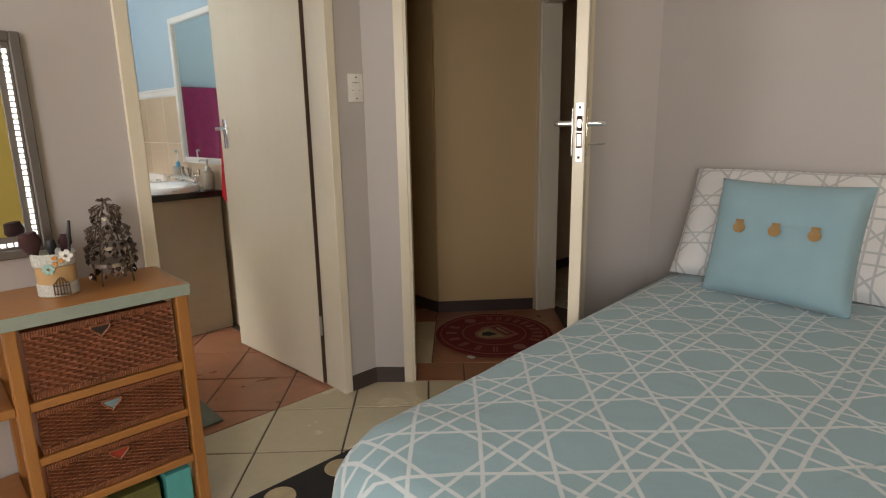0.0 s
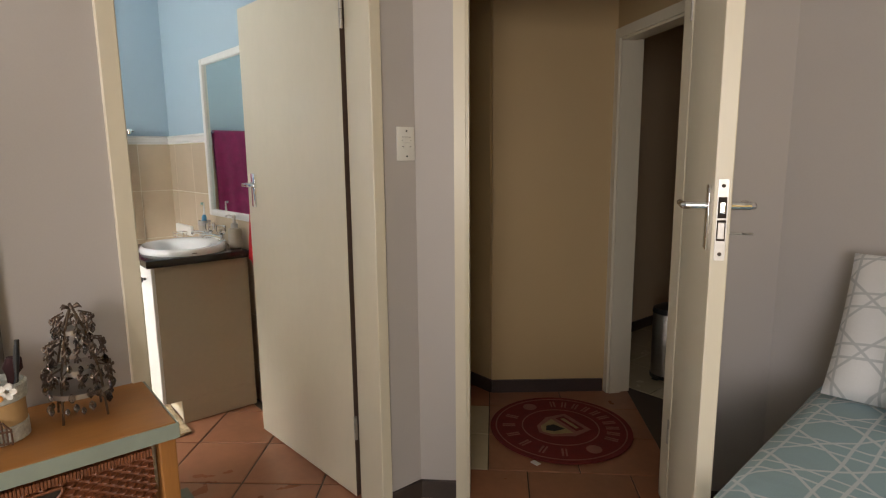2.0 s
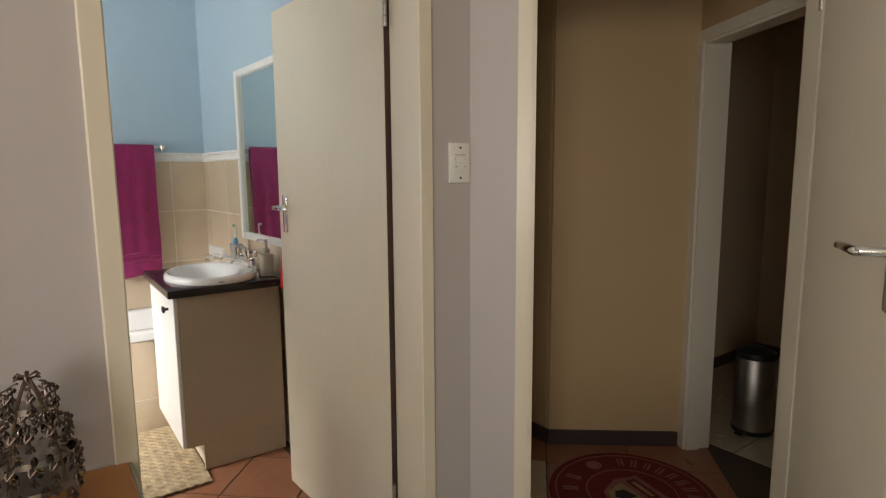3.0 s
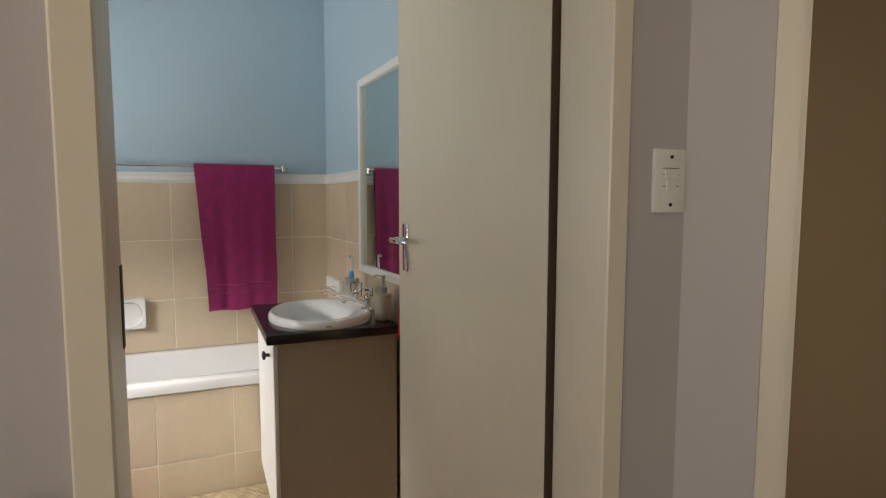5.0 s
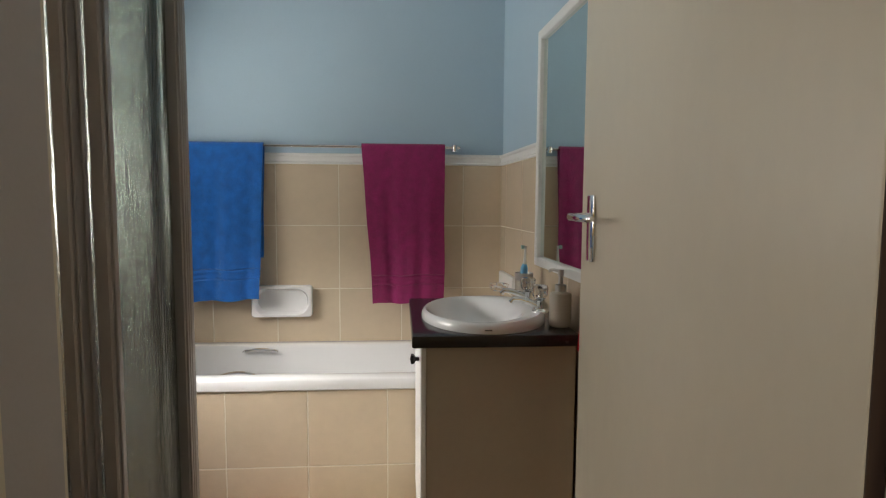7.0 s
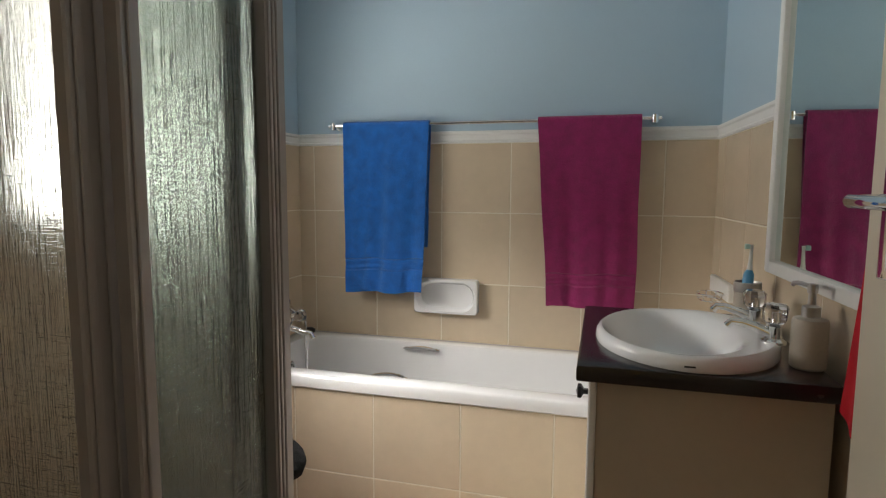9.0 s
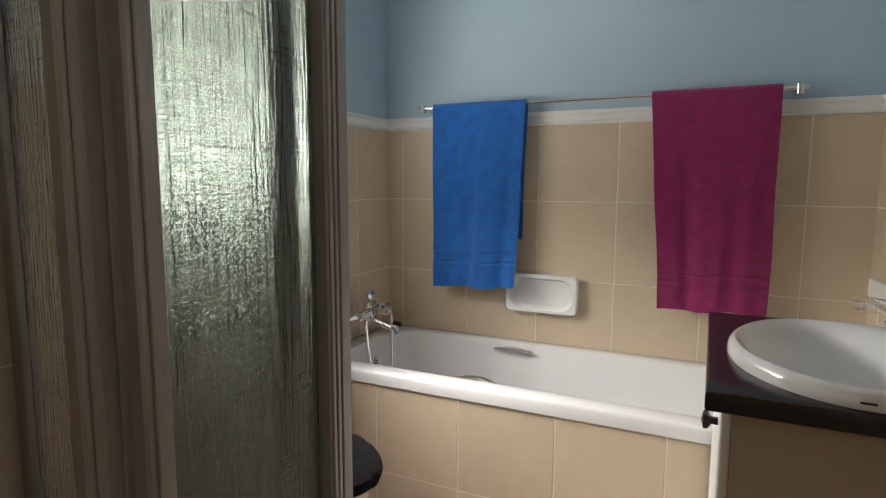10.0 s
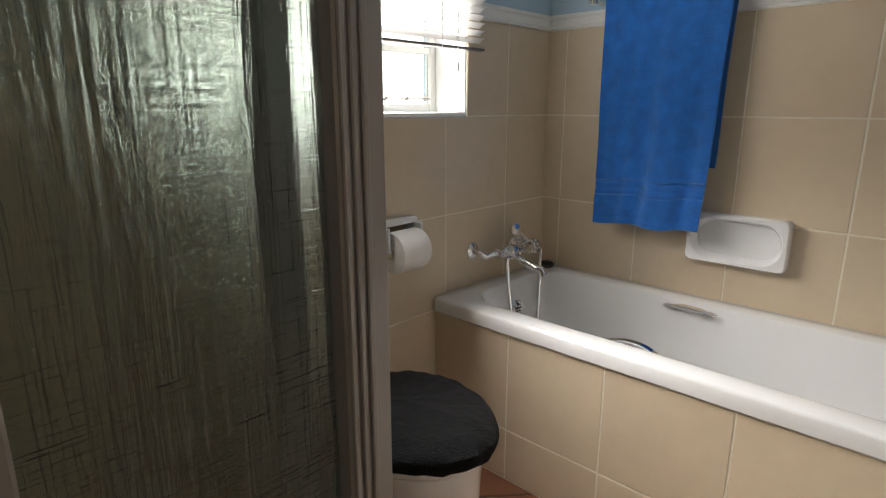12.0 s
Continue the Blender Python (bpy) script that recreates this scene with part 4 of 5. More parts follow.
cup = thing("toothbrush_cup", (-3.720, 1.475, 0.88), "beige stoneware tumbler with a steel rim", "tumbler")
part("cup", lathe(bmesh.new(), [(0.030, 0), (0.033, 0.004), (0.034, 0.02), (0.034, 0.095)], (-3.720, 1.475, 0.88), 26), STONE_BEIGE, cup, smooth=True)
part("rim", lathe(bmesh.new(), [(0.034, 0.094), (0.0355, 0.096), (0.0355, 0.120), (0.033, 0.122), (0.031, 0.118), (0.031, 0.05)], (-3.720, 1.475, 0.88), 26), STEEL, cup, "steel rim", smooth=True)
brush = thing("toothbrush", (-3.723, 1.472, 1.0), "blue and white electric toothbrush standing in the tumbler", "toothbrush")
part("handle", tube(bmesh.new(), [(-3.723, 1.472, 0.937), (-3.722, 1.474, 0.987), (-3.721, 1.476, 1.022), (-3.721, 1.477, 1.035)], [0.013, 0.015, 0.014, 0.008], 12), TOOTH_BLUE, brush, smooth=True)
part("neck", tube(bmesh.new(), [(-3.721, 1.477, 1.032), (-3.721, 1.478, 1.057), (-3.721, 1.479, 1.092), (-3.721, 1.479, 1.105)], [0.008, 0.0055, 0.004, 0.005], 10), WHITE_PLASTIC, brush, smooth=True)
part("bristles", slab(-3.727, -3.715, 1.462, 1.475, 1.093, 1.107, 0.002, 1), MINT, brush)

rack = thing("wire_soap_rack", (-4.25, N, 0.89), "chrome wire soap rack on a white wall bracket", "soap rack")
part("bracket", slab(-4.42, -4.14, N - 0.030, N - 0.008, 0.862, 0.925, 0.004, 1), WHITE_PLASTIC, rack)
bm = bmesh.new()
for z, r in ((0.885, 1.0), (0.862, 0.85)):
    tube(bm, [(-4.20 + 0.06 * r * math.cos(a), N - 0.075 + 0.045 * r * math.sin(a), z) for a in np.linspace(0, 2 * math.pi, 22)[:-1]], 0.0022, 6, closed=True)
for k in range(8):
    a = k * math.pi / 4
    tube(bm, [(-4.20 + 0.06 * math.cos(a), N - 0.075 + 0.045 * math.sin(a), 0.885), (-4.20 + 0.051 * math.cos(a), N - 0.075 + 0.038 * math.sin(a), 0.862)], 0.0018, 5)
part("basket", bm, CHROME, rack, smooth=True)

# wall mirror over the basin
MX0, MX1, MZ0, MZ1 = -3.775, -3.04, 1.026, 1.922
mir = thing("wall_mirror", (-3.35, N, MZ0), "wall mirror in a narrow white wooden frame", "mirror")
MF, my0, my1 = 0.036, N - 0.030, N - 0.004
part("glass", slab(MX0 + 0.02, MX1 - 0.02, N - 0.014, N - 0.006, MZ0 + 0.02, MZ1 - 0.02), MIRROR, mir)
for x0, x1, z0, z1 in ((MX0, MX0 + MF, MZ0, MZ1), (MX1 - MF, MX1, MZ0, MZ1), (MX0 + MF, MX1 - MF, MZ0, MZ0 + MF), (MX0 + MF, MX1 - MF, MZ1 - MF, MZ1)):
    part("frame_rail", slab(x0, x1, my0, my1, z0, z1, 0.006, 2), WHITE_PAINT, mir, smooth=True)

# red towel hanging behind the open leaf
def robe(u, v):
    z = 0.825 + 0.85 * u
    w = 0.06 + 0.15 * (1 - u)
    x = -3.075 + 0.07 * u + (v - 0.5) * w
    return (x, 1.520 + 0.004 * math.sin(14 * v + 3 * u), z + 0.03 * (math.sin(3.1 * v) * -1 + 0.5) * (1 - u))


tagged(part("hand_towel", thicken(sheet(bmesh.new(), robe, 40, 20), 0.006), RED_CLOTH, smooth=True), "red towel hanging behind the open bathroom door", "towel")

# floor mats
def mat_sheet(x0, x1, y0, y1, h, nx, ny, f):
    bm = sheet(bmesh.new(), lambda u, v: (x0 + (x1 - x0) * u, y0 + (y1 - y0) * v, 0.004 + f(u, v)), nx, ny)
    r = bmesh.ops.extrude_face_region(bm, geom=bm.faces[:])
    for g in r["geom"]:
        if isinstance(g, bmesh.types.BMVert):
            g.co.z += h
    return bm


bm = mat_sheet(-3.85, -3.12, 0.63, 1.150, 0.009, 170, 120, lambda u, v: 0.0035 * (math.sin(34 * math.pi * u + 1.2 * math.sin(26 * math.pi * v)) * abs(math.sin(13 * math.pi * v)) + 1))
tagged(part("bath_mat", bm, WOVEN_MAT, smooth=False), "oatmeal woven bath mat on the terracotta tiles", "bath mat")
bm = mat_sheet(-2.62, -2.104, 0.60, 0.985, 0.008, 30, 30, lambda u, v: 0.001 * math.sin(60 * u))
tagged(part("shower_mat", bm, GREY_MAT), "flat grey mat on the floor before the shower", "bath mat")

# shower enclosure
shower = thing("shower_enclosure", (-2.52, 0.1, 0), "framed shower enclosure with obscure ridged glass panels", "shower")
SH = 1.98


def fluted(name, x0, x1, y0, y1, z0, z1, ribs=3, label=""):
    """An extruded upright with raised flutes on the face towards the room."""
    post = part(name, slab(x0, x1, y0, y1, z0, z1, 0.003, 1), ALU, shower, label)
    for k in range(ribs):
        c, w = x0 + (x1 - x0) * (0.36 if ribs > 2 else 0) + (x1 - x0) * (0.64 if ribs > 2 else 1) * (k + 0.5) / ribs, (x1 - x0) / ribs * 0.2
        part("flute", slab(c - w, c + w, y1 - 0.001, y1 + 0.004, z0, z1, 0.0015, 1), ALU, post)
    return post


fluted("corner_post", -2.914, -2.857, 0.482, 0.521, 0.10, SH, 3)
part("tray", slab(-2.925, XB - 0.002, S + 0.012, 0.54, 0.006, 0.10, 0.01, 2), PORCELAIN, shower, "white shower tray")
for y0, y1, z0, z1, nm in ((0.41, 0.528, SH, SH + 0.05, "head_track"), (0.41, 0.528, 0.10, 0.135, "sill_track")):
    part(nm, slab(-2.857, XB - 0.014, y0, y1, z0, z1, 0.003, 1), ALU, shower)
part("wall_channel", slab(XB - 0.032, XB - 0.013, 0.44, 0.525, 0.135, SH, 0.003, 1), ALU, shower)
fluted("fixed_stile", -2.591, -2.556, 0.486, 0.511, 0.135, SH, 1, "bronze aluminium stile")
g = part("glass_panel", slab(-2.86, -2.588, 0.496, 0.501, 0.135, SH), GREEN_GLASS, shower, "obscure ridged glass")
g.visible_shadow = False
fluted("sliding_stile", -2.576, -2.515, 0.452, 0.474, 0.135, SH, 2, "bronze aluminium stile")
part("door_stile", slab(-2.842, -2.808, 0.452, 0.480, 0.135, SH, 0.003, 1), ALU, shower, "bronze aluminium stile of the pushed-back door")
g = part("door_glass", slab(-2.81, -2.574, 0.461, 0.465, 0.135, SH), SHOWER_GLASS, shower, "obscure ridged glass")
g.visible_shadow = False
g = part("side_glass", slab(-2.892, -2.887, S + 0.05, 0.482, 0.135, SH), SHOWER_GLASS, shower, "obscure ridged glass")
g.visible_shadow = False
part("side_stile", slab(-2.908, -2.870, S + 0.012, S + 0.05, 0.10, SH, 0.003, 1), ALU, shower)
part("side_head", slab(-2.908, -2.870, S + 0.05, 0.482, SH, SH + 0.05, 0.003, 1), ALU, shower)
part("side_sill", slab(-2.908, -2.870, S + 0.05, 0.482, 0.10, 0.135, 0.003, 1), ALU, shower)

card = tagged(part("bath_card", slab(-2.868, -2.70, S + 0.013, S + 0.016, 1.495, 1.735, 0.001, 1), MINT), "pale mint card fixed to the shower tiles", "card")
part("print_bar", slab(-2.84, -2.73, S + 0.016, S + 0.0165, 1.56, 1.566), OLIVE, card)

# ---- bedroom ----
bed = thing("bed", (-0.05, 1.6, 0), "double bed under an aqua quilt with white lattice print", "bed")
QX0, QX1, QY0, QY1 = -0.775, 0.85, 0.612, 2.59
qcx, qcy, qw, ql = (QX0 + QX1) / 2, (QY0 + QY1) / 2, QX1 - QX0, QY1 - QY0
bm = bmesh.new()
rings = []
for ins, z, r in ((0.03, 0.16, 0.08), (-0.01, 0.30, 0.09), (-0.012, 0.45, 0.10), (0.0, 0.55, 0.11), (0.012, 0.60, 0.12), (0.035, 0.632, 0.13), (0.07, 0.648, 0.14), (0.13, 0.657, 0.16), (0.26, 0.664, 0.15), (0.5, 0.668, 0.04), (0.74, 0.669, -0.14)):
    lp = rounded(qcx, qcy, qw - 2 * ins, ql - 2 * ins, max(r + 0.02, 0.02), z, 12)
    fine = []
    for i, p in enumerate(lp):
        q = lp[(i + 1) % len(lp)]
        d = math.dist(p, q)
        m2 = max(1, 10 if d > 0.2 else 1)
        fine += [tuple(p[c] + (q[c] - p[c]) * j / m2 for c in range(3)) for j in range(m2)]
    # the bed stands a little askew
    fine = [(x - 0.07 * (y - 1.55), y, zz) for x, y, zz in fine]
    out = []
    for x, y, zz in fine:
        w = 0.012 * noise.noise((x * 5, y * 5, 1.5)) + 0.006 * noise.noise((x * 11, y * 11, 4))
        if zz < 0.56:
            k2 = 0.02 * noise.noise((x * 6, y * 6, 0))
            out.append((x + k2 * (1 if x > qcx else -1), y + k2 * (1 if y > qcy else -1), zz))
        else:
            out.append((x, y, zz + w * min(1, (zz - 0.55) / 0.08)))
    rings.append(out)
m_len = min(len(r) for r in rings)
if all(len(r) == m_len for r in rings):
    loft(bm, rings, cap_start=False)
else:
    loft(bm, [r[:m_len] for r in rings], cap_start=False)
part("quilt", bm, QUILT, bed, "aqua quilt with white cane-work print", smooth=True)
part("base", slab(QX0 + 0.06, QX1 - 0.06, QY0 + 0.05, QY1 - 0.01, 0.07, 0.40, 0.02, 2), MAT_BLACK, bed, "dark bed base")
for x in (QX0 + 0.12, QX1 - 0.12):
    for y in (QY0 + 0.12, QY1 - 0.12):
        part("leg", lathe(bmesh.new(), [(0.03, 0.004), (0.025, 0.07)], (x, y, 0), 12), MAT_BLACK, bed)


def cushion_mesh(w, h, t, k=30, pinch=0.05, seed=1):
    """A stuffed pillow standing in the xz plane, corners drawn out."""
    bm = bmesh.new()
    for sgn in (-1, 1):
        def f(u, v):
            a, b = 2 * u - 1, 2 * v - 1
            edge = (1 - a ** 4) * (1 - b ** 4)
            x = a * w / 2 * (1 - pinch * (1 - b * b) * abs(a) ** 3 * -0.0 - pinch * (1 - b * b))
            z = b * h / 2 * (1 - pinch * (1 - a * a))
            if abs(a) > 0.99 or abs(b) > 0.99:
                edge = 0
            y = sgn * t / 2 * max(edge, 0) ** 0.45 * (1 + 0.10 * noise.noise((a * 2.2 + seed, b * 2.2, sgn)))
            return (x, y, z + h / 2)
        sheet(bm, f, k, k)
    bmesh.ops.remove_doubles(bm, verts=bm.verts[:], dist=0.0004)
    return bm


pil = thing("pillow", (-0.50, 2.49, 0.665), "white pillow with a grey lattice print against the wall", "pillow")
pil.matrix_basis = pose(-0.392, 2.285, 0.665, -30, 0, 2)
PLACE[pil] = pil.matrix_basis.copy()
part("cover", cushion_mesh(0.74, 0.45, 0.15, 34, 0.02, 2), PILLOW_PRINT, pil, local=True, smooth=True)
cus = thing("cushion", (-0.40, 2.10, 0.67), "plain aqua cushion with three wooden buttons", "cushion")
cus.matrix_basis = pose(-0.352, 2.105, 0.660, -15, 0, -3)
PLACE[cus] = cus.matrix_basis.copy()
part("cover", cushion_mesh(0.445, 0.400, 0.15, 34, 0.045, 5), AQUA_LINEN, cus, local=True, smooth=True)
bm = sheet(bmesh.new(), lambda u, v: (-0.185 + 0.37 * u, -0.074 - 0.004 * math.sin(math.pi * u) + 0.045 * abs(2 * u - 1) ** 3, 0.250 + 0.006 * v), 24, 1)
part("flap_edge", thicken(bm, 0.004), AQUA_LINEN, cus, local=True)
for x in (-0.109, 0.0, 0.109):
    bm = lathe(bmesh.new(), [(0.0, -0.002), (0.015, -0.002), (0.018, 0.0), (0.018, 0.003), (0.014, 0.002), (0.0, 0.0015)], (x, -0.084 + 0.06 * abs(x / 0.109) * 0.12, 0.230), 18, pose(0, 0, 0, 90))
    b = part("button", bm, BUTTON_WOOD, cus, "round wooden button", local=True, smooth=True)
    bm = slab(x - 0.012, x + 0.012, -0.080, -0.077, 0.246, 0.256, 0.001, 1)
    part("tab", bm, BUTTON_WOOD, cus, local=True)

# dresser with wicker drawers
DX0, DX1, DY0, DY1, DZ = XL + 0.004, -1.524, 0.250, 0.715, 0.795
dresser = thing("dresser", (-1.76, 0.47, 0), "orange pine dresser with wicker basket drawers and painted edge", "dresser")
part("top", slab(DX0, DX1 - 0.004, DY0 - 0.55, DY1 - 0.004, DZ - 0.034, DZ, 0.004, 2), PINE, dresser)
part("edge_band", slab(DX1 - 0.004, DX1, DY0 - 0.55, DY1, DZ - 0.036, DZ - 0.001, 0.0015, 1), AQUA_PAINT, dresser, "grey-green painted front edge")
part("edge_band", slab(DX0, DX1 - 0.004, DY1 - 0.004, DY1, DZ - 0.036, DZ - 0.001, 0.0015, 1), AQUA_PAINT, dresser, "grey-green painted side edge")
for x0, x1 in ((DX1 - 0.055, DX1 - 0.012), (DX0 + 0.01, DX0 + 0.05)):
    for y0, y1 in ((DY0 + 0.004, DY0 + 0.034), (DY1 - 0.042, DY1 - 0.006)):
        part("leg", slab(x0, x1, y0, y1, 0.0, DZ - 0.036, 0.004, 2), PINE_POST, dresser)
for x0, x1 in ((DX1 - 0.055, DX1 - 0.012), (DX0 + 0.01, DX0 + 0.05)):
    part("leg", slab(x0, x1, DY0 - 0.54, DY0 - 0.51, 0.0, DZ - 0.036, 0.004, 2), PINE_POST, dresser)
for z in (0.550, 0.235, 0.072):
    part("shelf", slab(DX0 + 0.02, DX1 - 0.014, DY0 - 0.51, DY0 + 0.004, z - 0.024, z, 0.003, 1), PINE, dresser)
for z in (0.550, 0.392, 0.235, 0.072):
    part("shelf", slab(DX0 + 0.02, DX1 - 0.014, DY0 + 0.034, DY1 - 0.042, z - 0.024, z, 0.003, 1), PINE, dresser)
    part("side_rail", slab(DX0 + 0.05, DX1 - 0.055, DY1 - 0.034, DY1 - 0.014, z - 0.024, z + 0.012, 0.003, 1), PINE, dresser)
part("back_panel", slab(DX0 + 0.002, DX0 + 0.01, DY0 + 0.03, DY1 - 0.04, 0.06, DZ - 0.04), DARK_INSIDE, dresser)


def wicker_front(bm, x, y0, y1, z0, z1, rows, cols):
    """Woven front: rows of rods going over and under upright stakes, with wrapped borders."""
    def f(u, v):
        r, c = v * rows, u * cols
        bulge = abs(math.sin(math.pi * r)) * 0.0035
        over = 0.0055 * math.cos(math.pi * c + math.pi * math.floor(r))
        return (x + bulge + over, y0 + (y1 - y0) * u, z0 + (z1 - z0) * v)
    sheet(bm, f, cols * 4, rows * 4)


BASKET_Y0, BASKET_Y1 = DY0 + 0.045, DY1 - 0.054
for z0, z1, hm, hl in ((0.555, 0.746, DARK_INSIDE, "heart-shaped dark handhold"), (0.397, 0.524, HEART_BLUE, "heart-shaped pale blue handhold"), (0.240, 0.366, HEART_RED, "heart-shaped red handhold")):
    bm = bmesh.new()
    xf = DX1 - 0.026
    wicker_front(bm, xf, BASKET_Y0, BASKET_Y1, z0 + 0.012, z1 - 0.016, 18, 24)
    box(bm, DX0 + 0.03, xf - 0.004, BASKET_Y0, BASKET_Y1, z0, z1 - 0.01)
    basket = part("basket_drawer", bm, WICKER, dresser, "red-brown woven wicker basket")
    bm = bmesh.new()
    for zz in (z0 + 0.008, z1 - 0.010):
        n_w = 60
        for k in range(n_w):
            y = BASKET_Y0 + (BASKET_Y1 - BASKET_Y0) * (k + 0.5) / n_w
            box(bm, xf - 0.003, xf + 0.008, y - 0.0026, y + 0.0026, zz - 0.0085, zz + 0.0085, 0.001, 1)
    tagged(part("border", bm, WICKER, basket), kind="stuff")
    bm = bmesh.new()
    hy, hz, sc = 0.470, z1 - 0.033, 0.00155
    pts = []
    for i in range(28):
        a = 2 * math.pi * i / 28
        pts.append((hy + sc * 16 * math.sin(a) ** 3, hz + sc * (13 * math.cos(a) - 5 * math.cos(2 * a) - 2 * math.cos(3 * a) - math.cos(4 * a)) * 0.95))
    pts = [(y, min(z, hz + 0.009)) for y, z in pts if not (z > hz + 0.009 and abs(y - hy) < 0.012)]
    loft(bm, [[(xf + 0.004, y, z) for y, z in pts], [(xf + 0.0105, y, z) for y, z in pts]])
    part("handhold", bm, hm, basket, hl)
    bm = tube(bmesh.new(), [(xf + 0.011, y, z) for y, z in pts], 0.003, 6, closed=True)
    part("handhold_rim", bm, WICKER, basket)

tagged(part("card_box", slab(-1.66, -1.552, 0.585, 0.661, 0.073, 0.189, 0.002, 1), TEAL), "small teal card box on the bottom shelf", "box")
tagged(part("card_box", slab(-1.70, -1.56, 0.43, 0.568, 0.073, 0.175, 0.003, 1), OLIVE), "small dark olive box on the bottom shelf", "box")

# vanity mirror with lights, standing on the dresser
lm = thing("lighted_mirror", (XL, 0.1, 0.95), "dark grey framed wall mirror edged with a strip of lights", "mirror")
LY0, LY1, LZ0, LZ1 = -0.32, 0.438, 0.888, 1.518
LX = XL + 0.003
part("glass", slab(LX, LX + 0.010, LY0 + 0.05, LY1 - 0.05, LZ0 + 0.05, LZ1 - 0.05), MIRROR, lm)
for y0, y1, z0, z1 in ((LY0, LY0 + 0.026, LZ0, LZ1), (LY1 - 0.026, LY1, LZ0, LZ1), (LY0 + 0.026, LY1 - 0.026, LZ0, LZ0 + 0.026), (LY0 + 0.026, LY1 - 0.026, LZ1 - 0.026, LZ1)):
    part("frame_rail", slab(LX, LX + 0.030, y0, y1, z0, z1, 0.003, 1), GREY_FRAME, lm)
for y0, y1, z0, z1 in ((LY0 + 0.026, LY0 + 0.062, LZ0 + 0.026, LZ1 - 0.026), (LY1 - 0.062, LY1 - 0.026, LZ0 + 0.026, LZ1 - 0.026), (LY0 + 0.062, LY1 - 0.062, LZ0 + 0.026, LZ0 + 0.062), (LY0 + 0.062, LY1 - 0.062, LZ1 - 0.062, LZ1 - 0.026)):
    part("inner_frame", slab(LX, LX + 0.016, y0, y1, z0, z1, 0.002, 1), GREY_FRAME, lm)
bm = bmesh.new()
for k in range(34):
    z = LZ0 + 0.045 + (LZ1 - LZ0 - 0.09) * (k + 0.5) / 34
    for y in (LY1 - 0.040, LY0 + 0.040):
        box(bm, LX + 0.015, LX + 0.020, y - 0.0055, y + 0.0055, z - 0.006, z + 0.006, 0.001, 1)
for k in range(40):
    y = LY0 + 0.045 + (LY1 - LY0 - 0.09) * (k + 0.5) / 40
    for z in (LZ0 + 0.040, LZ1 - 0.040):
        box(bm, LX + 0.015, LX + 0.020, y - 0.006, y + 0.006, z - 0.0055, z + 0.0055, 0.001, 1)
part("light_strip", bm, LED, lm, "strip of small white lights")
# wire ornament
cg = Vector((-1.715, 0.562, DZ))
orn = thing("wire_tree_ornament", tuple(cg), "tarnished wire tree ornament hung with glass beads", "ornament")
bm = bmesh.new()
for k in range(4):
    a = math.pi / 4 + k * math.pi / 2
    c, s2 = math.cos(a), math.sin(a)
    tube(bm, [cg + Vector((0.060 * c, 0.060 * s2, 0.0)), cg + Vector((0.052 * c, 0.052 * s2, 0.10)), cg + Vector((0.026 * c, 0.026 * s2, 0.20)), cg + Vector((0.004 * c, 0.004 * s2, 0.245))], 0.0025, 6)
part("frame", bm, TIN_WIRE, orn, smooth=True)
for r, z in ((0.058, 0.055), (0.048, 0.105), (0.026, 0.19)):
    bm = lathe(bmesh.new(), [(r, 0), (r + 0.0015, 0), (r + 0.0015, 0.011), (r, 0.011)], cg + Vector((0, 0, z)), 28)
    part("hoop", bm, PALE_METAL, orn, smooth=True)
rnd = random.Random(4)
bm = bmesh.new()
for tier, (r, z, cnt) in enumerate(((0.064, 0.10, 13), (0.054, 0.155, 11), (0.036, 0.215, 8))):
    for k in range(cnt):
        a = 2 * math.pi * k / cnt + rnd.uniform(-0.1, 0.1)
        p = cg + Vector((r * math.cos(a), r * math.sin(a), z))
        tube(bm, [cg + Vector((0.6 * r * math.cos(a), 0.6 * r * math.sin(a), z + 0.02)), p + Vector((0, 0, 0.014)), p, p - Vector((0, 0, 0.02))], 0.0021, 5)
        for q in range(2):
            tube(bm, [p + Vector((0.006 * math.cos(t2), 0.006 * math.sin(t2), 0.006 + 0.005 * math.sin(2 * t2 + q * 1.5) - 0.018 * q)) for t2 in np.linspace(0, 2 * math.pi, 9)[:-1]], 0.0020, 4, closed=True)
part("tendril_work", bm, TIN_WIRE, orn, smooth=True)
bm = bmesh.new()
for r, z, cnt in ((0.064, 0.066, 13), (0.060, 0.030, 16), (0.054, 0.122, 11), (0.040, 0.09, 10), (0.036, 0.185, 8), (0.022, 0.16, 6)):
    for k in range(cnt):
        a = 2 * math.pi * k / cnt + rnd.uniform(-0.2, 0.2)
        rr = 0.0075 * rnd.uniform(0.7, 1.25)
        lathe(bm, [(0.001, -1.5 * rr), (rr, -0.3 * rr), (rr * 0.8, 0.6 * rr), (0.001, 1.3 * rr)], cg + Vector((r * math.cos(a), r * math.sin(a), z + rnd.uniform(-0.008, 0.008))), 6)
tagged(part("bead_trim", bm, plain_glass("smoky_glass", (0.30, 0.25, 0.23), 0.05), orn, "smoky glass beads"), kind="stuff")
bm = bmesh.new()
for k in range(6):
    a = k * math.pi / 3
    tube(bm, [cg + Vector((0, 0, 0.246)), cg + Vector((0.016 * math.cos(a), 0.016 * math.sin(a), 0.252)), cg + Vector((0.022 * math.cos(a), 0.022 * math.sin(a), 0.247))], [0.003, 0.004, 0.001], 6)
part("finial", bm, TIN_WIRE, orn, "wire star finial", smooth=True)

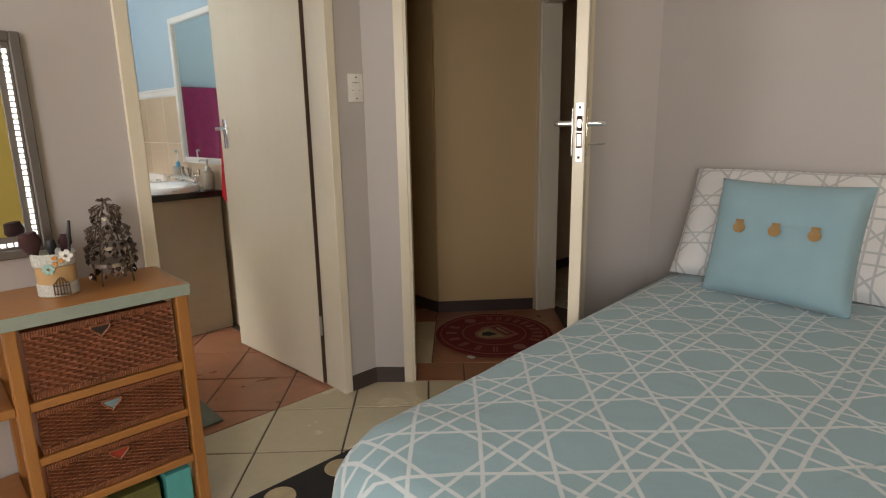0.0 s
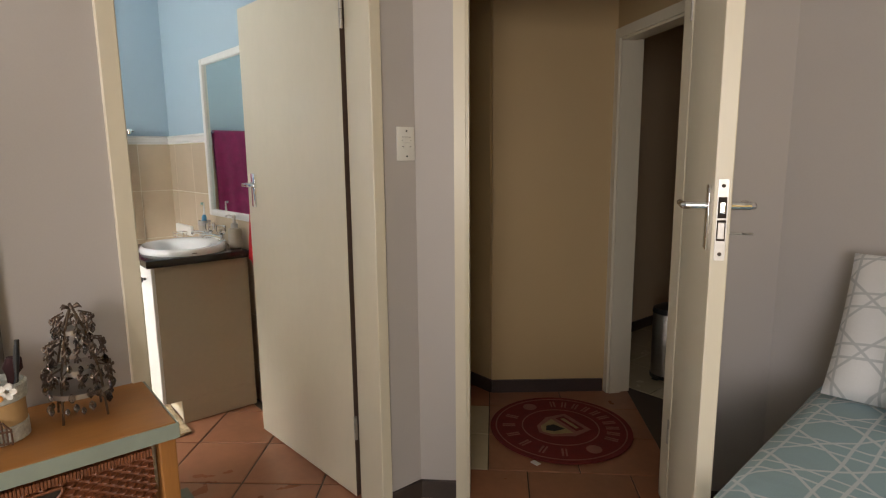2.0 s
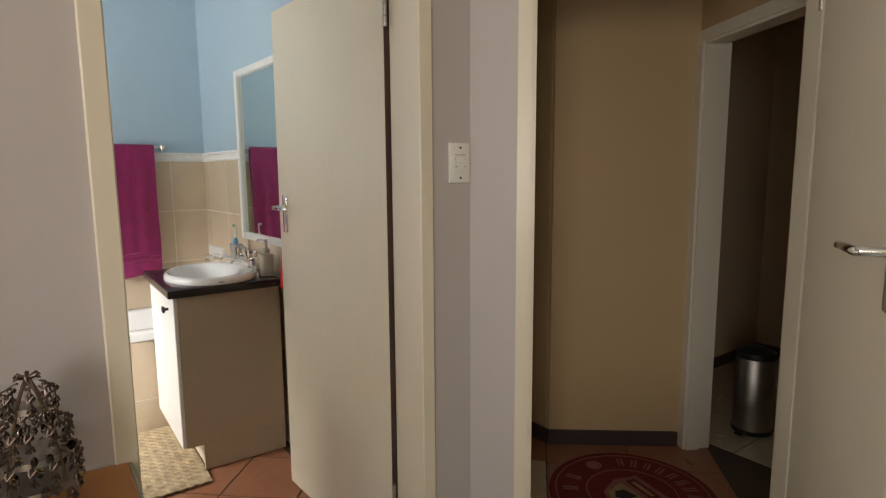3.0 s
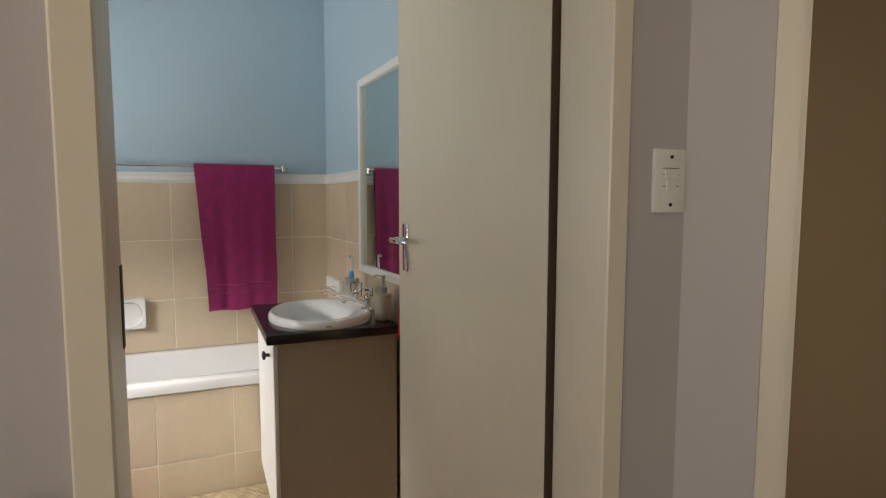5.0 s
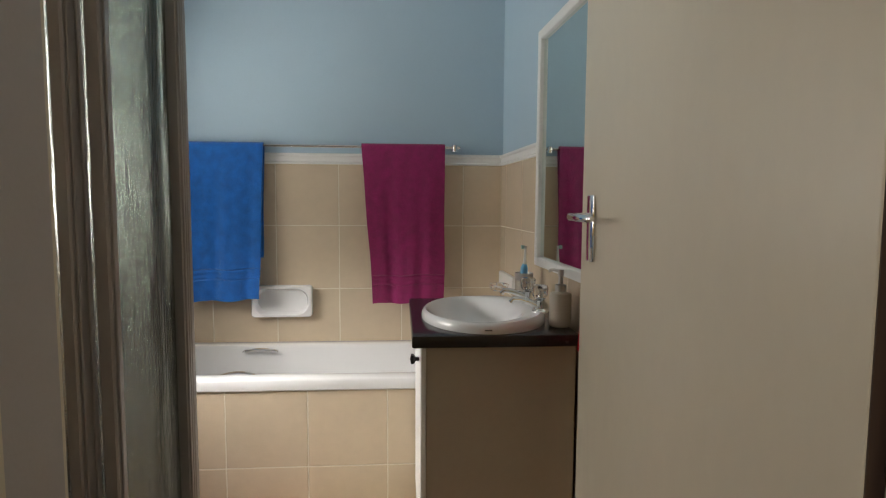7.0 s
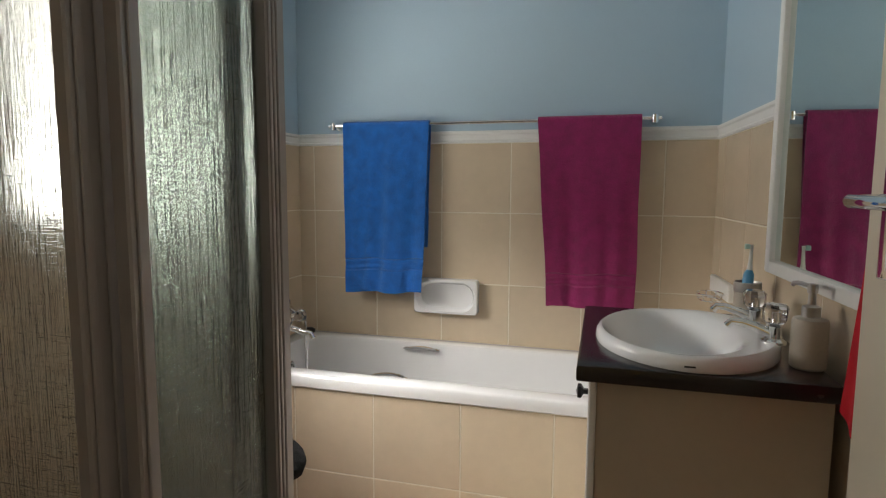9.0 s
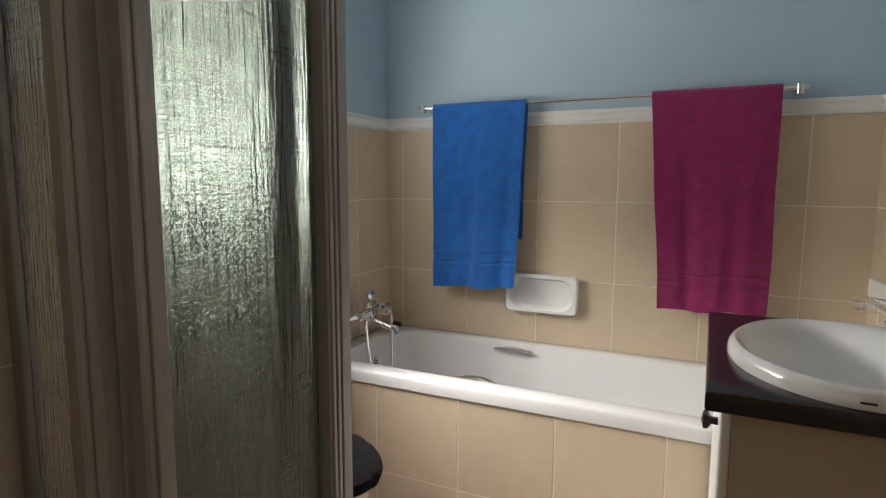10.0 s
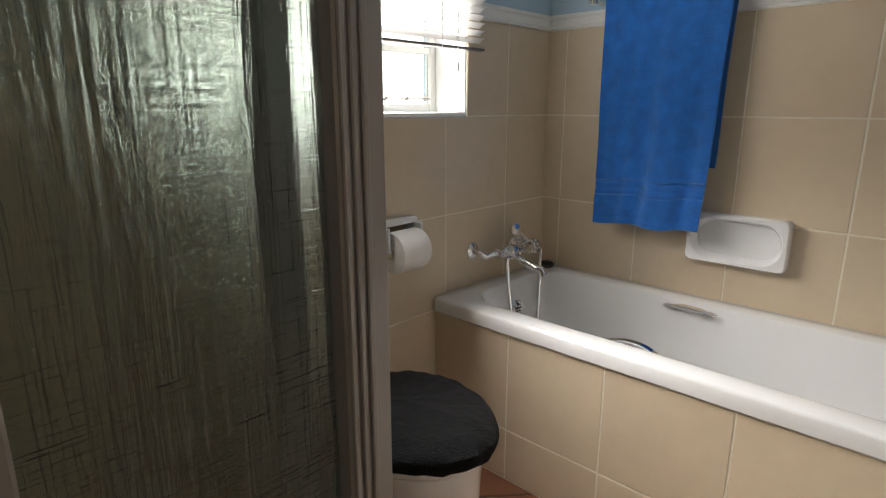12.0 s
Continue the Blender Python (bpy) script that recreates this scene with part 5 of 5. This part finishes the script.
# brush pot
pc = Vector((-1.690, 0.413, DZ))
pot = thing("brush_pot", tuple(pc), "decorated tan pot holding make-up brushes", "pot")
part("body", lathe(bmesh.new(), [(0.046, 0), (0.049, 0.003), (0.049, 0.105), (0.046, 0.105), (0.046, 0.01)], pc, 30), CORK, pot, smooth=True)
part("band", lathe(bmesh.new(), [(0.0495, 0.085), (0.054, 0.088), (0.055, 0.118), (0.050, 0.122), (0.047, 0.108)], pc, 30), PALE_CLOTH, pot, "pale dotted cloth band", smooth=True)
part("band", lathe(bmesh.new(), [(0.0495, 0.002), (0.0508, 0.003), (0.0508, 0.036), (0.0495, 0.037)], pc, 30), PALE_CLOTH, pot, "white cut-out band", smooth=True)
view = Vector((0.85, -0.35, 0)).normalized()
side = Vector((0.35, 0.85, 0)).normalized()
bm = bmesh.new()
cc = pc + view * 0.052 + side * 0.020 + Vector((0, 0, 0.006))
for j in range(6):
    o = (j - 2.5) * 0.0075
    h = 0.052 - 0.9 * o * o / 0.03
    tube(bm, [cc + side * o, cc + side * o + Vector((0, 0, h - 0.010)), cc + side * o * 0.5 + Vector((0, 0, h))], 0.0018, 5)
for z in (0.004, 0.028):
    tube(bm, [cc + side * -0.020 + Vector((0, 0, z)), cc + view * 0.004 + Vector((0, 0, z)), cc + side * 0.020 + Vector((0, 0, z))], 0.002, 5)
part("cage_charm", bm, surf("brown_wood_cutout", (0.10, 0.045, 0.02), 0.6, vary=0.1), pot, "brown wooden birdcage cut-out")


def flower(c, r, petals, mat, nm, depth=0.006):
    bm = bmesh.new()
    for k in range(petals):
        a = 2 * math.pi * k / petals
        q = c + side * (r * 0.6 * math.cos(a)) + Vector((0, 0, r * 0.6 * math.sin(a)))
        lathe(bm, [(0.0005, 0), (r * 0.42, depth * 0.5), (r * 0.38, depth), (0.0005, depth * 0.7)], q, 8, Vector((0, 0, 1)).rotation_difference(view).to_matrix().to_4x4())
    part(nm, bm, mat, pot, smooth=True)


flower(pc + view * 0.050 + side * -0.004 + Vector((0, 0, 0.082)), 0.016, 6, MINT, "mint_flower")
flower(pc + view * 0.050 + side * 0.018 + Vector((0, 0, 0.104)), 0.016, 3, ORANGE, "orange_heart")
flower(pc + view * 0.045 + side * 0.040 + Vector((0, 0, 0.116)), 0.018, 5, WHITE_PLASTIC, "white_flower")
for dx, dy, lean, h, r, mt in ((-0.01, -0.028, -0.012, 0.072, 0.028, BRUSH_HAIR), (0.012, -0.005, 0.0, 0.05, 0.014, BLACK_PLASTIC), (-0.012, 0.018, 0.01, 0.055, 0.018, BRUSH_HAIR), (0.014, 0.022, 0.012, 0.098, 0.006, BLACK_PLASTIC)):
    br = thing("makeup_brush", tuple(pc + Vector((dx, dy, 0.01))), "dark make-up brush standing in the pot", "brush", "make-up brushes")
    b0 = pc + Vector((dx, dy, 0.012))
    b1 = pc + Vector((dx, dy + lean, 0.108))
    part("handle", tube(bmesh.new(), [b0, b1], 0.005, 8), BLACK_PLASTIC, br, smooth=True)
    bm = tube(bmesh.new(), [b1, b1 + Vector((0, lean * 0.3, 0.018)), b1 + Vector((0, lean * 0.6, h * 0.6)), b1 + Vector((0, lean, h))], [0.006, r * 0.55, r, r * 0.75], 14)
    part("bristles", bm, mt, br, smooth=True)

# light switch
sw = thing("light_switch", (XW, 1.651, 1.41), "cream plastic light switch plate with two screws", "light switch")
part("plate", slab(XW, XW + 0.009, 1.612, 1.689, 1.347, 1.467, 0.003, 2), WHITE_PLASTIC, sw, smooth=True)
part("rocker", slab(XW + 0.009, XW + 0.012, 1.640, 1.664, 1.388, 1.408, 0.001, 1), WHITE_PLASTIC, sw)
part("rocker", slab(XW + 0.009, XW + 0.0115, 1.636, 1.668, 1.411, 1.426, 0.001, 1), WHITE_PLASTIC, sw)
for z in (1.396, 1.418, 1.430):
    part("rocker_slot", slab(XW + 0.0086, XW + 0.0094, 1.632, 1.672, z, z + 0.0014), SKIRTING, sw)
for z in (1.362, 1.452):
    part("screw", lathe(bmesh.new(), [(0.0035, 0), (0.0035, 0.002), (0.0, 0.0025)], (XW + 0.009, 1.652, z), 10, pose(0, 0, 0, 0, 90)), BLACK_PLASTIC, sw)

# rugs and passage things
rug = thing("rug", (-1.33, 1.3, 0), "black rug with cream spots beside the bed", "rug")
part("mat_base", slab(-1.517, -0.92, 0.82, 1.732, 0.004, 0.014, 0.003, 1), RUG_BLACK, rug)
for y in (1.66, 1.40, 1.14, 0.90):
    for x in (-1.44, -1.24, -1.02):
        part("spot", lathe(bmesh.new(), [(0.055, 0.013), (0.054, 0.016), (0.0, 0.016)], (x, y, 0), 22), RUG_CREAM, rug)

mc = Vector((-1.945, 2.578, 0.004))
door_mat = thing("round_mat", tuple(mc), "round dark red door mat with a pale printed crest", "mat")
part("mat_base", lathe(bmesh.new(), [(0.345, 0), (0.35, 0.004), (0.348, 0.009), (0.0, 0.009)], mc, 64), MAT_RED, door_mat)


def ring(r0, r1, z=0.0105, a0=0.0, a1=2 * math.pi, k=64):
    bm = bmesh.new()
    n2 = max(3, int(k * (a1 - a0) / (2 * math.pi)))
    rows = []
    for i in range(n2 + 1):
        a = a0 + (a1 - a0) * i / n2
        rows.append([mc + Vector((r * math.cos(a), r * math.sin(a), zz)) for r, zz in ((r0, 0.008), (r1, 0.008), (r1, z), (r0, z))])
    return loft(bm, rows)


part("border_line", ring(0.318, 0.324), MAT_PALE, door_mat)
part("border_line", ring(0.186, 0.192), MAT_PALE, door_mat)
UPA = math.radians(78)  # the crest lies turned
e_up, e_r = Vector((math.cos(UPA), math.sin(UPA), 0)), Vector((math.sin(UPA), -math.cos(UPA), 0))


def mat_block(pts, z, mat, nm):
    bm = bmesh.new()
    loft(bm, [[mc + e_r * x + e_up * y + Vector((0, 0, zz)) for x, y in pts] for zz in (0.008, z)])
    part(nm, bm, mat, door_mat)


mat_block([(-0.10, 0.11), (0.10, 0.11), (0.115, 0.0), (0.06, -0.10), (0.0, -0.13), (-0.06, -0.10), (-0.115, 0.0)], 0.0105, MAT_PALE, "shield")
mat_block([(-0.085, 0.01), (0.085, 0.01), (0.048, -0.085), (0.0, -0.112), (-0.048, -0.085)], 0.0115, MAT_TAN, "shield_field")
mat_block([(-0.03, -0.02), (0.035, 0.0), (0.03, -0.06), (0.0, -0.09), (-0.035, -0.06)], 0.0125, MAT_BLACK, "shield_figure")
mat_block([(-0.08, 0.035), (0.08, 0.035), (0.08, 0.085), (-0.08, 0.085)], 0.0115, MAT_RED, "shield_head")
mat_block([(-0.06, 0.05), (0.06, 0.05), (0.06, 0.068), (-0.06, 0.068)], 0.0125, MAT_TAN, "shield_ship")
# lettering of the border as plain bars
for a0, a1, cnt in ((150, 30, 10), (215, 325, 6)):
    for k in range(cnt):
        a = math.radians(a0 + (a1 - a0) * k / (cnt - 1))
        c, s2 = math.cos(a), math.sin(a)
        r0, r1, w = 0.225, 0.288, 0.013
        mat_block([(r * c - t2 * s2, r * s2 + t2 * c) for r, t2 in ((r0, -w), (r1, -w), (r1, -w * 0.3), (r0, -w * 0.3))], 0.0110, MAT_PALE, "letter_bar")
        mat_block([(r * c - t2 * s2, r * s2 + t2 * c) for r, t2 in ((r0, w * 0.4), (r1, w * 0.4), (r1, w), (r0, w))], 0.0110, MAT_PALE, "letter_bar")
for sx in (-1, 1):
    part("rosette", lathe(bmesh.new(), [(0.036, 0), (0.036, 0.0065), (0.028, 0.007), (0.0, 0.007)], mc + e_r * (0.255 * sx) + e_up * (0.0 if sx < 0 else -0.01) + Vector((0, 0, 0.005)), 20), MAT_PALE, door_mat)
part("care_tag", slab(mc.x + 0.12, mc.x + 0.16, mc.y - 0.36, mc.y - 0.335, 0.005, 0.008), PAPER, door_mat, "small white care tag")

bin_c = Vector((-1.955, 3.62, 0.004))
pbin = thing("pedal_bin", tuple(bin_c), "round stainless steel pedal bin with a dark lid", "bin")
part("drum", lathe(bmesh.new(), [(0.092, 0.0), (0.095, 0.01), (0.095, 0.40), (0.091, 0.405)], bin_c, 32), STEEL, pbin, smooth=True)
part("foot_ring", lathe(bmesh.new(), [(0.099, 0), (0.099, 0.02), (0.093, 0.022)], bin_c, 32), BLACK_PLASTIC, pbin, smooth=True)
part("lid", lathe(bmesh.new(), [(0.097, 0.405), (0.099, 0.41), (0.093, 0.435), (0.045, 0.458), (0.0, 0.462)], bin_c, 32), BLACK_PLASTIC, pbin, "dark lid", smooth=True)
part("pedal", slab(bin_c.x - 0.02, bin_c.x + 0.02, bin_c.y - 0.142, bin_c.y - 0.088, 0.012, 0.022, 0.003, 1), BLACK_PLASTIC, pbin)
# strike plates on two frames, a painted strike hole on the third
for nm, owner, bm in (("strike_plate", door_2, diag(bmesh.new(), 0.184, 0.187, 0.008, 0.03, 1.15, 1.30)), ("strike_plate", door_3, diag2(bmesh.new(), 0.039, 0.043, 0.02, 0.05, 1.14, 1.25))):
    part(nm, bm, STEEL, owner, "steel strike plate")
# flat dark slab: the open strike hole's shade is put into its colour
part("strike_plate", slab(-1.957, -1.939, 0.7306, 0.7325, 1.177, 1.286), GAP_BROWN, door_1, "rough dark strike opening")

# ---- wall and floor tiles, piece by piece ----
TILE_MESH = {}


def tile_mesh(w, h, t, mat, bev=0.0018):
    """A square-cut tile lying in xy with its top at t, edges eased; alike sizes share one mesh."""
    key = (round(w, 3), round(h, 3), round(t, 4), mat.name)
    if key not in TILE_MESH:
        bm = bmesh.new()
        loft(bm, [[(x, y, z) for x, y in ((-w / 2 + i, -h / 2 + i), (w / 2 - i, -h / 2 + i), (w / 2 - i, h / 2 - i), (-w / 2 + i, h / 2 - i))] for i, z in ((0, 0), (0, t - bev * 0.6), (bev, t))], cap_start=False)
        me = bpy.data.meshes.new("tile")
        bmesh.ops.recalc_face_normals(bm, faces=bm.faces[:])
        bm.to_mesh(me)
        bm.free()
        me.materials.append(mat)
        TILE_MESH[key] = me
    return TILE_MESH[key]


def lay(parent, m, w, h, t, mat):
    ob = new("tile", tile_mesh(w, h, t, mat))
    ob.parent = parent
    ob.matrix_basis = (PLACE[parent].inverted() if parent.data is None else Matrix()) @ m
    return ob


JOINT, TT = 0.005, 0.008


def tile_wall(parent, origin, turn, cols, rows, mat=WALL_TILE, skip=None):
    """Tiles on an upright face: cols and rows are joint lines along the face and up it."""
    for a, b in zip(cols, cols[1:]):
        for c, d in zip(rows, rows[1:]):
            x0, x1 = a, b
            if skip:
                r = skip(x0, x1, c, d)
                if r is None:
                    continue
                x0, x1 = r
            if x1 - x0 < 0.02:
                continue
            m = Matrix.Translation(origin) @ turn @ pose((x0 + x1) / 2, (c + d) / 2, 0)
            lay(parent, m, x1 - x0 - JOINT, d - c - JOINT, TT, mat)


ROWS_UP = [0.0, 0.182, 0.504, 0.826, 1.148, DADO]
# west wall: face looks +x, along +y
turn_w = Matrix(((0, 0, 1, 0), (1, 0, 0, 0), (0, 1, 0, 0), (0, 0, 0, 1)))
bm = slab(W, W + 0.0066, S, N, 0, DADO)
structure("grout_west", bm, GROUT, "pale grout bed of the wall tiles", "grout")
tile_wall(wall_bath_w, (W, 0, 0), turn_w, [S, -0.266, 0.054, 0.374, 0.688, 1.004, 1.320, N], ROWS_UP[2:])
# north wall: face looks -y, along +x
turn_n = Matrix(((1, 0, 0, 0), (0, 0, -1, 0), (0, 1, 0, 0), (0, 0, 0, 1)))
grout_north = structure("grout_north", slab(W, XB - 0.012, N - 0.0066, N, 0, DADO), GROUT, "pale grout bed of the wall tiles", "grout")
tile_wall(wall_bath_n, (0, N, 0), turn_n, [W, -4.375, -4.06, -3.745, -3.43, -3.115, -2.80, -2.485, XB - 0.014], ROWS_UP)
# south wall: face looks +y, along -x
turn_s = Matrix(((-1, 0, 0, 0), (0, 0, 1, 0), (0, 1, 0, 0), (0, 0, 0, 1)))
bm = bmesh.new()
box(bm, W, WX0, S, S + 0.0066, 0, DADO)
box(bm, WX0, WX1, S, S + 0.0066, 0, WZ0 - 0.015)
box(bm, WX1, XB - 0.012, S, S + 0.0066, 0, 2.12)
structure("grout_south", bm, GROUT, "pale grout bed of the wall tiles", "grout")


def around_window(x0, x1, z0, z1):
    a, b = -x1, -x0  # world x
    if z1 <= 1.17:
        return x0, x1
    if a >= WX1 or b <= WX0:
        return x0, x1
    if a < WX0:
        return -WX0, x1
    if b > WX1:
        return x0, -WX1
    return None


cols_s = [-(XB - 0.014), 2.40, 2.645, 2.96, 3.28, 3.60, 3.918, 4.24, -W]
tile_wall(wall_bath_s, (0, S, 0), turn_s, cols_s, ROWS_UP, skip=around_window)
tile_wall(wall_bath_s, (0, S, 0), turn_s, [-(XB - 0.014), 2.40, 2.645, 2.89], [DADO, 1.78, 2.10])
# east wall inside the bathroom: face looks -x, along -y
turn_e = Matrix(((0, 0, -1, 0), (-1, 0, 0, 0), (0, 1, 0, 0), (0, 0, 0, 1)))
structure("grout_east", slab(XB - 0.0186, XB - 0.0005, S, 0.646, 0, 2.12), GROUT, "pale grout bed of the wall tiles", "grout")
tile_wall(wall_west, (XB - 0.012, 0, 0), turn_e, [-0.644, -0.36, -0.045, 0.27], ROWS_UP + [1.78, 2.10])
# bath panel
panel = thing("tiled_bath_side", (-3.85, 0.6, 0), "beige tiled low wall boxing in the bathtub", "tiled wall")
part("backing", slab(-3.89, -3.8589, S + 0.012, N - 0.012, 0.004, 0.505), GROUT, panel, "pale grouted backing")
for a, b in zip([S + 0.012, -0.028, 0.293, 0.622, 0.946, 1.265, N - 0.012], [-0.028, 0.293, 0.622, 0.946, 1.265, N - 0.012]):
    for c, d in ((0.006, 0.184), (0.184, 0.505)):
        m = Matrix.Translation((-3.8655, 0, 0)) @ turn_w @ pose((a + b) / 2, (c + d) / 2, 0)
        lay(panel, m, b - a - JOINT, d - c - JOINT, TT, WALL_TILE)

# floor tiles, laid slantwise
PITCH, FJ, ASKEW = 0.343, 0.008, 48.0
ORIG = Vector((-1.806, 1.456))
U = Vector((math.cos(radians(ASKEW)), math.sin(radians(ASKEW))))
V = Vector((-U.y, U.x))


def clip_poly(poly, px, py, nx, ny):
    """The part of poly on the side of the line through (px, py) to which (nx, ny) points."""
    out = []
    for (x0, y0), (x1, y1) in zip(poly, poly[1:] + poly[:1]):
        d0, d1 = (x0 - px) * nx + (y0 - py) * ny, (x1 - px) * nx + (y1 - py) * ny
        if d0 >= 0:
            out.append((x0, y0))
        if d0 * d1 < 0:
            k = d0 / (d0 - d1)
            out.append((x0 + (x1 - x0) * k, y0 + (y1 - y0) * k))
    return out


def area(poly):
    return abs(sum(x0 * y1 - x1 * y0 for (x0, y0), (x1, y1) in zip(poly, poly[1:] + poly[:1]))) / 2


def lay_floor(lines, mat, i0, i1, j0, j1, top=0.004):
    """Square tiles of the slanting grid, cut along the given half-planes."""
    for i in range(i0, i1):
        for j in range(j0, j1):
            c = ORIG + U * (i + 0.5) * PITCH + V * (j + 0.5) * PITCH
            h = (PITCH - FJ) / 2
            poly = [tuple(c + U * a * h + V * b * h) for a, b in ((-1, -1), (1, -1), (1, 1), (-1, 1))]
            whole = area(poly)
            for ln in lines:
                poly = clip_poly(poly, *ln)
                if len(poly) < 3:
                    break
            if len(poly) < 3 or area(poly) < 0.002:
                continue
            if area(poly) > 0.999 * whole:
                lay(floor, Matrix.Translation((c.x, c.y, -0.004)) @ pose(0, 0, 0, 0, 0, ASKEW), PITCH - FJ, PITCH - FJ, 0.004 + top, mat)
            else:
                cx, cy = sum(p[0] for p in poly) / len(poly), sum(p[1] for p in poly) / len(poly)
                bm = bmesh.new()
                loft(bm, [[(cx + (x - cx) * k - cx, cy + (y - cy) * k - cy, z) for x, y in poly] for k, z in ((1, 0), (1, 0.002 + top), (0.985, 0.004 + top))], cap_start=False)
                me = bpy.data.meshes.new("tile")
                bmesh.ops.recalc_face_normals(bm, faces=bm.faces[:])
                bm.to_mesh(me)
                bm.free()
                me.materials.append(mat)
                ob = new("tile", me)
                ob.parent = floor
                ob.matrix_basis = Matrix.Translation((cx, cy, -0.004))


c0 = along(0.0, 0.0)
lay_floor([(XW - 0.092, 0, 1, 0), (0, -1.6, 0, 1), (2.0, 0, -1, 0), (0, 2.62, 0, -1), (c0[0], c0[1], 0.7071, -0.7071)], CREAM_TILE, -12, 9, -13, 4, 0.0)
lay_floor([(W, 0, 1, 0), (XW - 0.098, 0, -1, 0), (0, S, 0, 1), (0, N, 0, -1)], TERRACOTTA, -9, 3, -3, 9, 0.0)


def strip(pts, mat, top=0.0):
    cx, cy = sum(p[0] for p in pts) / len(pts), sum(p[1] for p in pts) / len(pts)
    bm = bmesh.new()
    loft(bm, [[(cx + (x - cx) * k - cx, cy + (y - cy) * k - cy, z) for x, y in pts] for k, z in ((1, 0), (1, 0.002 + top), (0.99, 0.004 + top))], cap_start=False)
    me = bpy.data.meshes.new("tile")
    bmesh.ops.recalc_face_normals(bm, faces=bm.faces[:])
    bm.to_mesh(me)
    bm.free()
    me.materials.append(mat)
    ob = new("tile", me)
    ob.parent = floor
    ob.matrix_basis = Matrix.Translation((cx, cy, -0.004))


# passage: terracotta border, cream field
for k in range(3):
    a, b = 0.0 + 0.44 * k, 0.44 * (k + 1) - 0.005
    strip([along(a, 0.003), along(b, 0.003), along(b, 0.215), along(a, 0.215)], TERRACOTTA)
for k in range(-1, 3):
    for j in range(2):
        a, d = 0.40 * k - 0.13, 0.22 + 0.325 * j
        if k < 1:
            strip([along(a, d), along(a + 0.395, d), along(a + 0.395, d + 0.32), along(a, d + 0.32)], CREAM_TILE)
        else:
            strip([along(a, d), along(a + 0.395, d), along(a + 0.395, d + 0.32), along(a, d + 0.32)], TERRACOTTA)
for k in range(4):
    a = -0.53 + 0.40 * k
    strip([along(a, 0.87), along(a + 0.395, 0.87), along(a + 0.395, 1.20), along(a, 1.20)], TERRACOTTA)
for i in range(6):
    for j in range(5):
        x, y = -2.6 + 0.36 * i, 3.30 + 0.36 * j
        strip([(x, y), (x + 0.355, y), (x + 0.355, y + 0.355), (x, y + 0.355)], CREAM_TILE)
for i in range(8):
    x = -5.2 + 0.34 * i
    for j in range(3):
        y = 1.70 + 0.325 * j
        if x + 0.335 < -2.62:
            strip([(x, y), (x + 0.335, y), (x + 0.335, y + 0.32), (x, y + 0.32)], CREAM_TILE if j == 1 else TERRACOTTA)

# the north wall of the bathroom runs a little out of square, and what hangs on it follows
ASLANT = Matrix.Translation((W, N, 0)) @ Matrix.Rotation(radians(2.4), 4, "Z") @ Matrix.Translation((-W, -N, 0))
for ob in (wall_bath_n, grout_north, mir, rack):
    ob.matrix_basis = ASLANT @ ob.matrix_basis
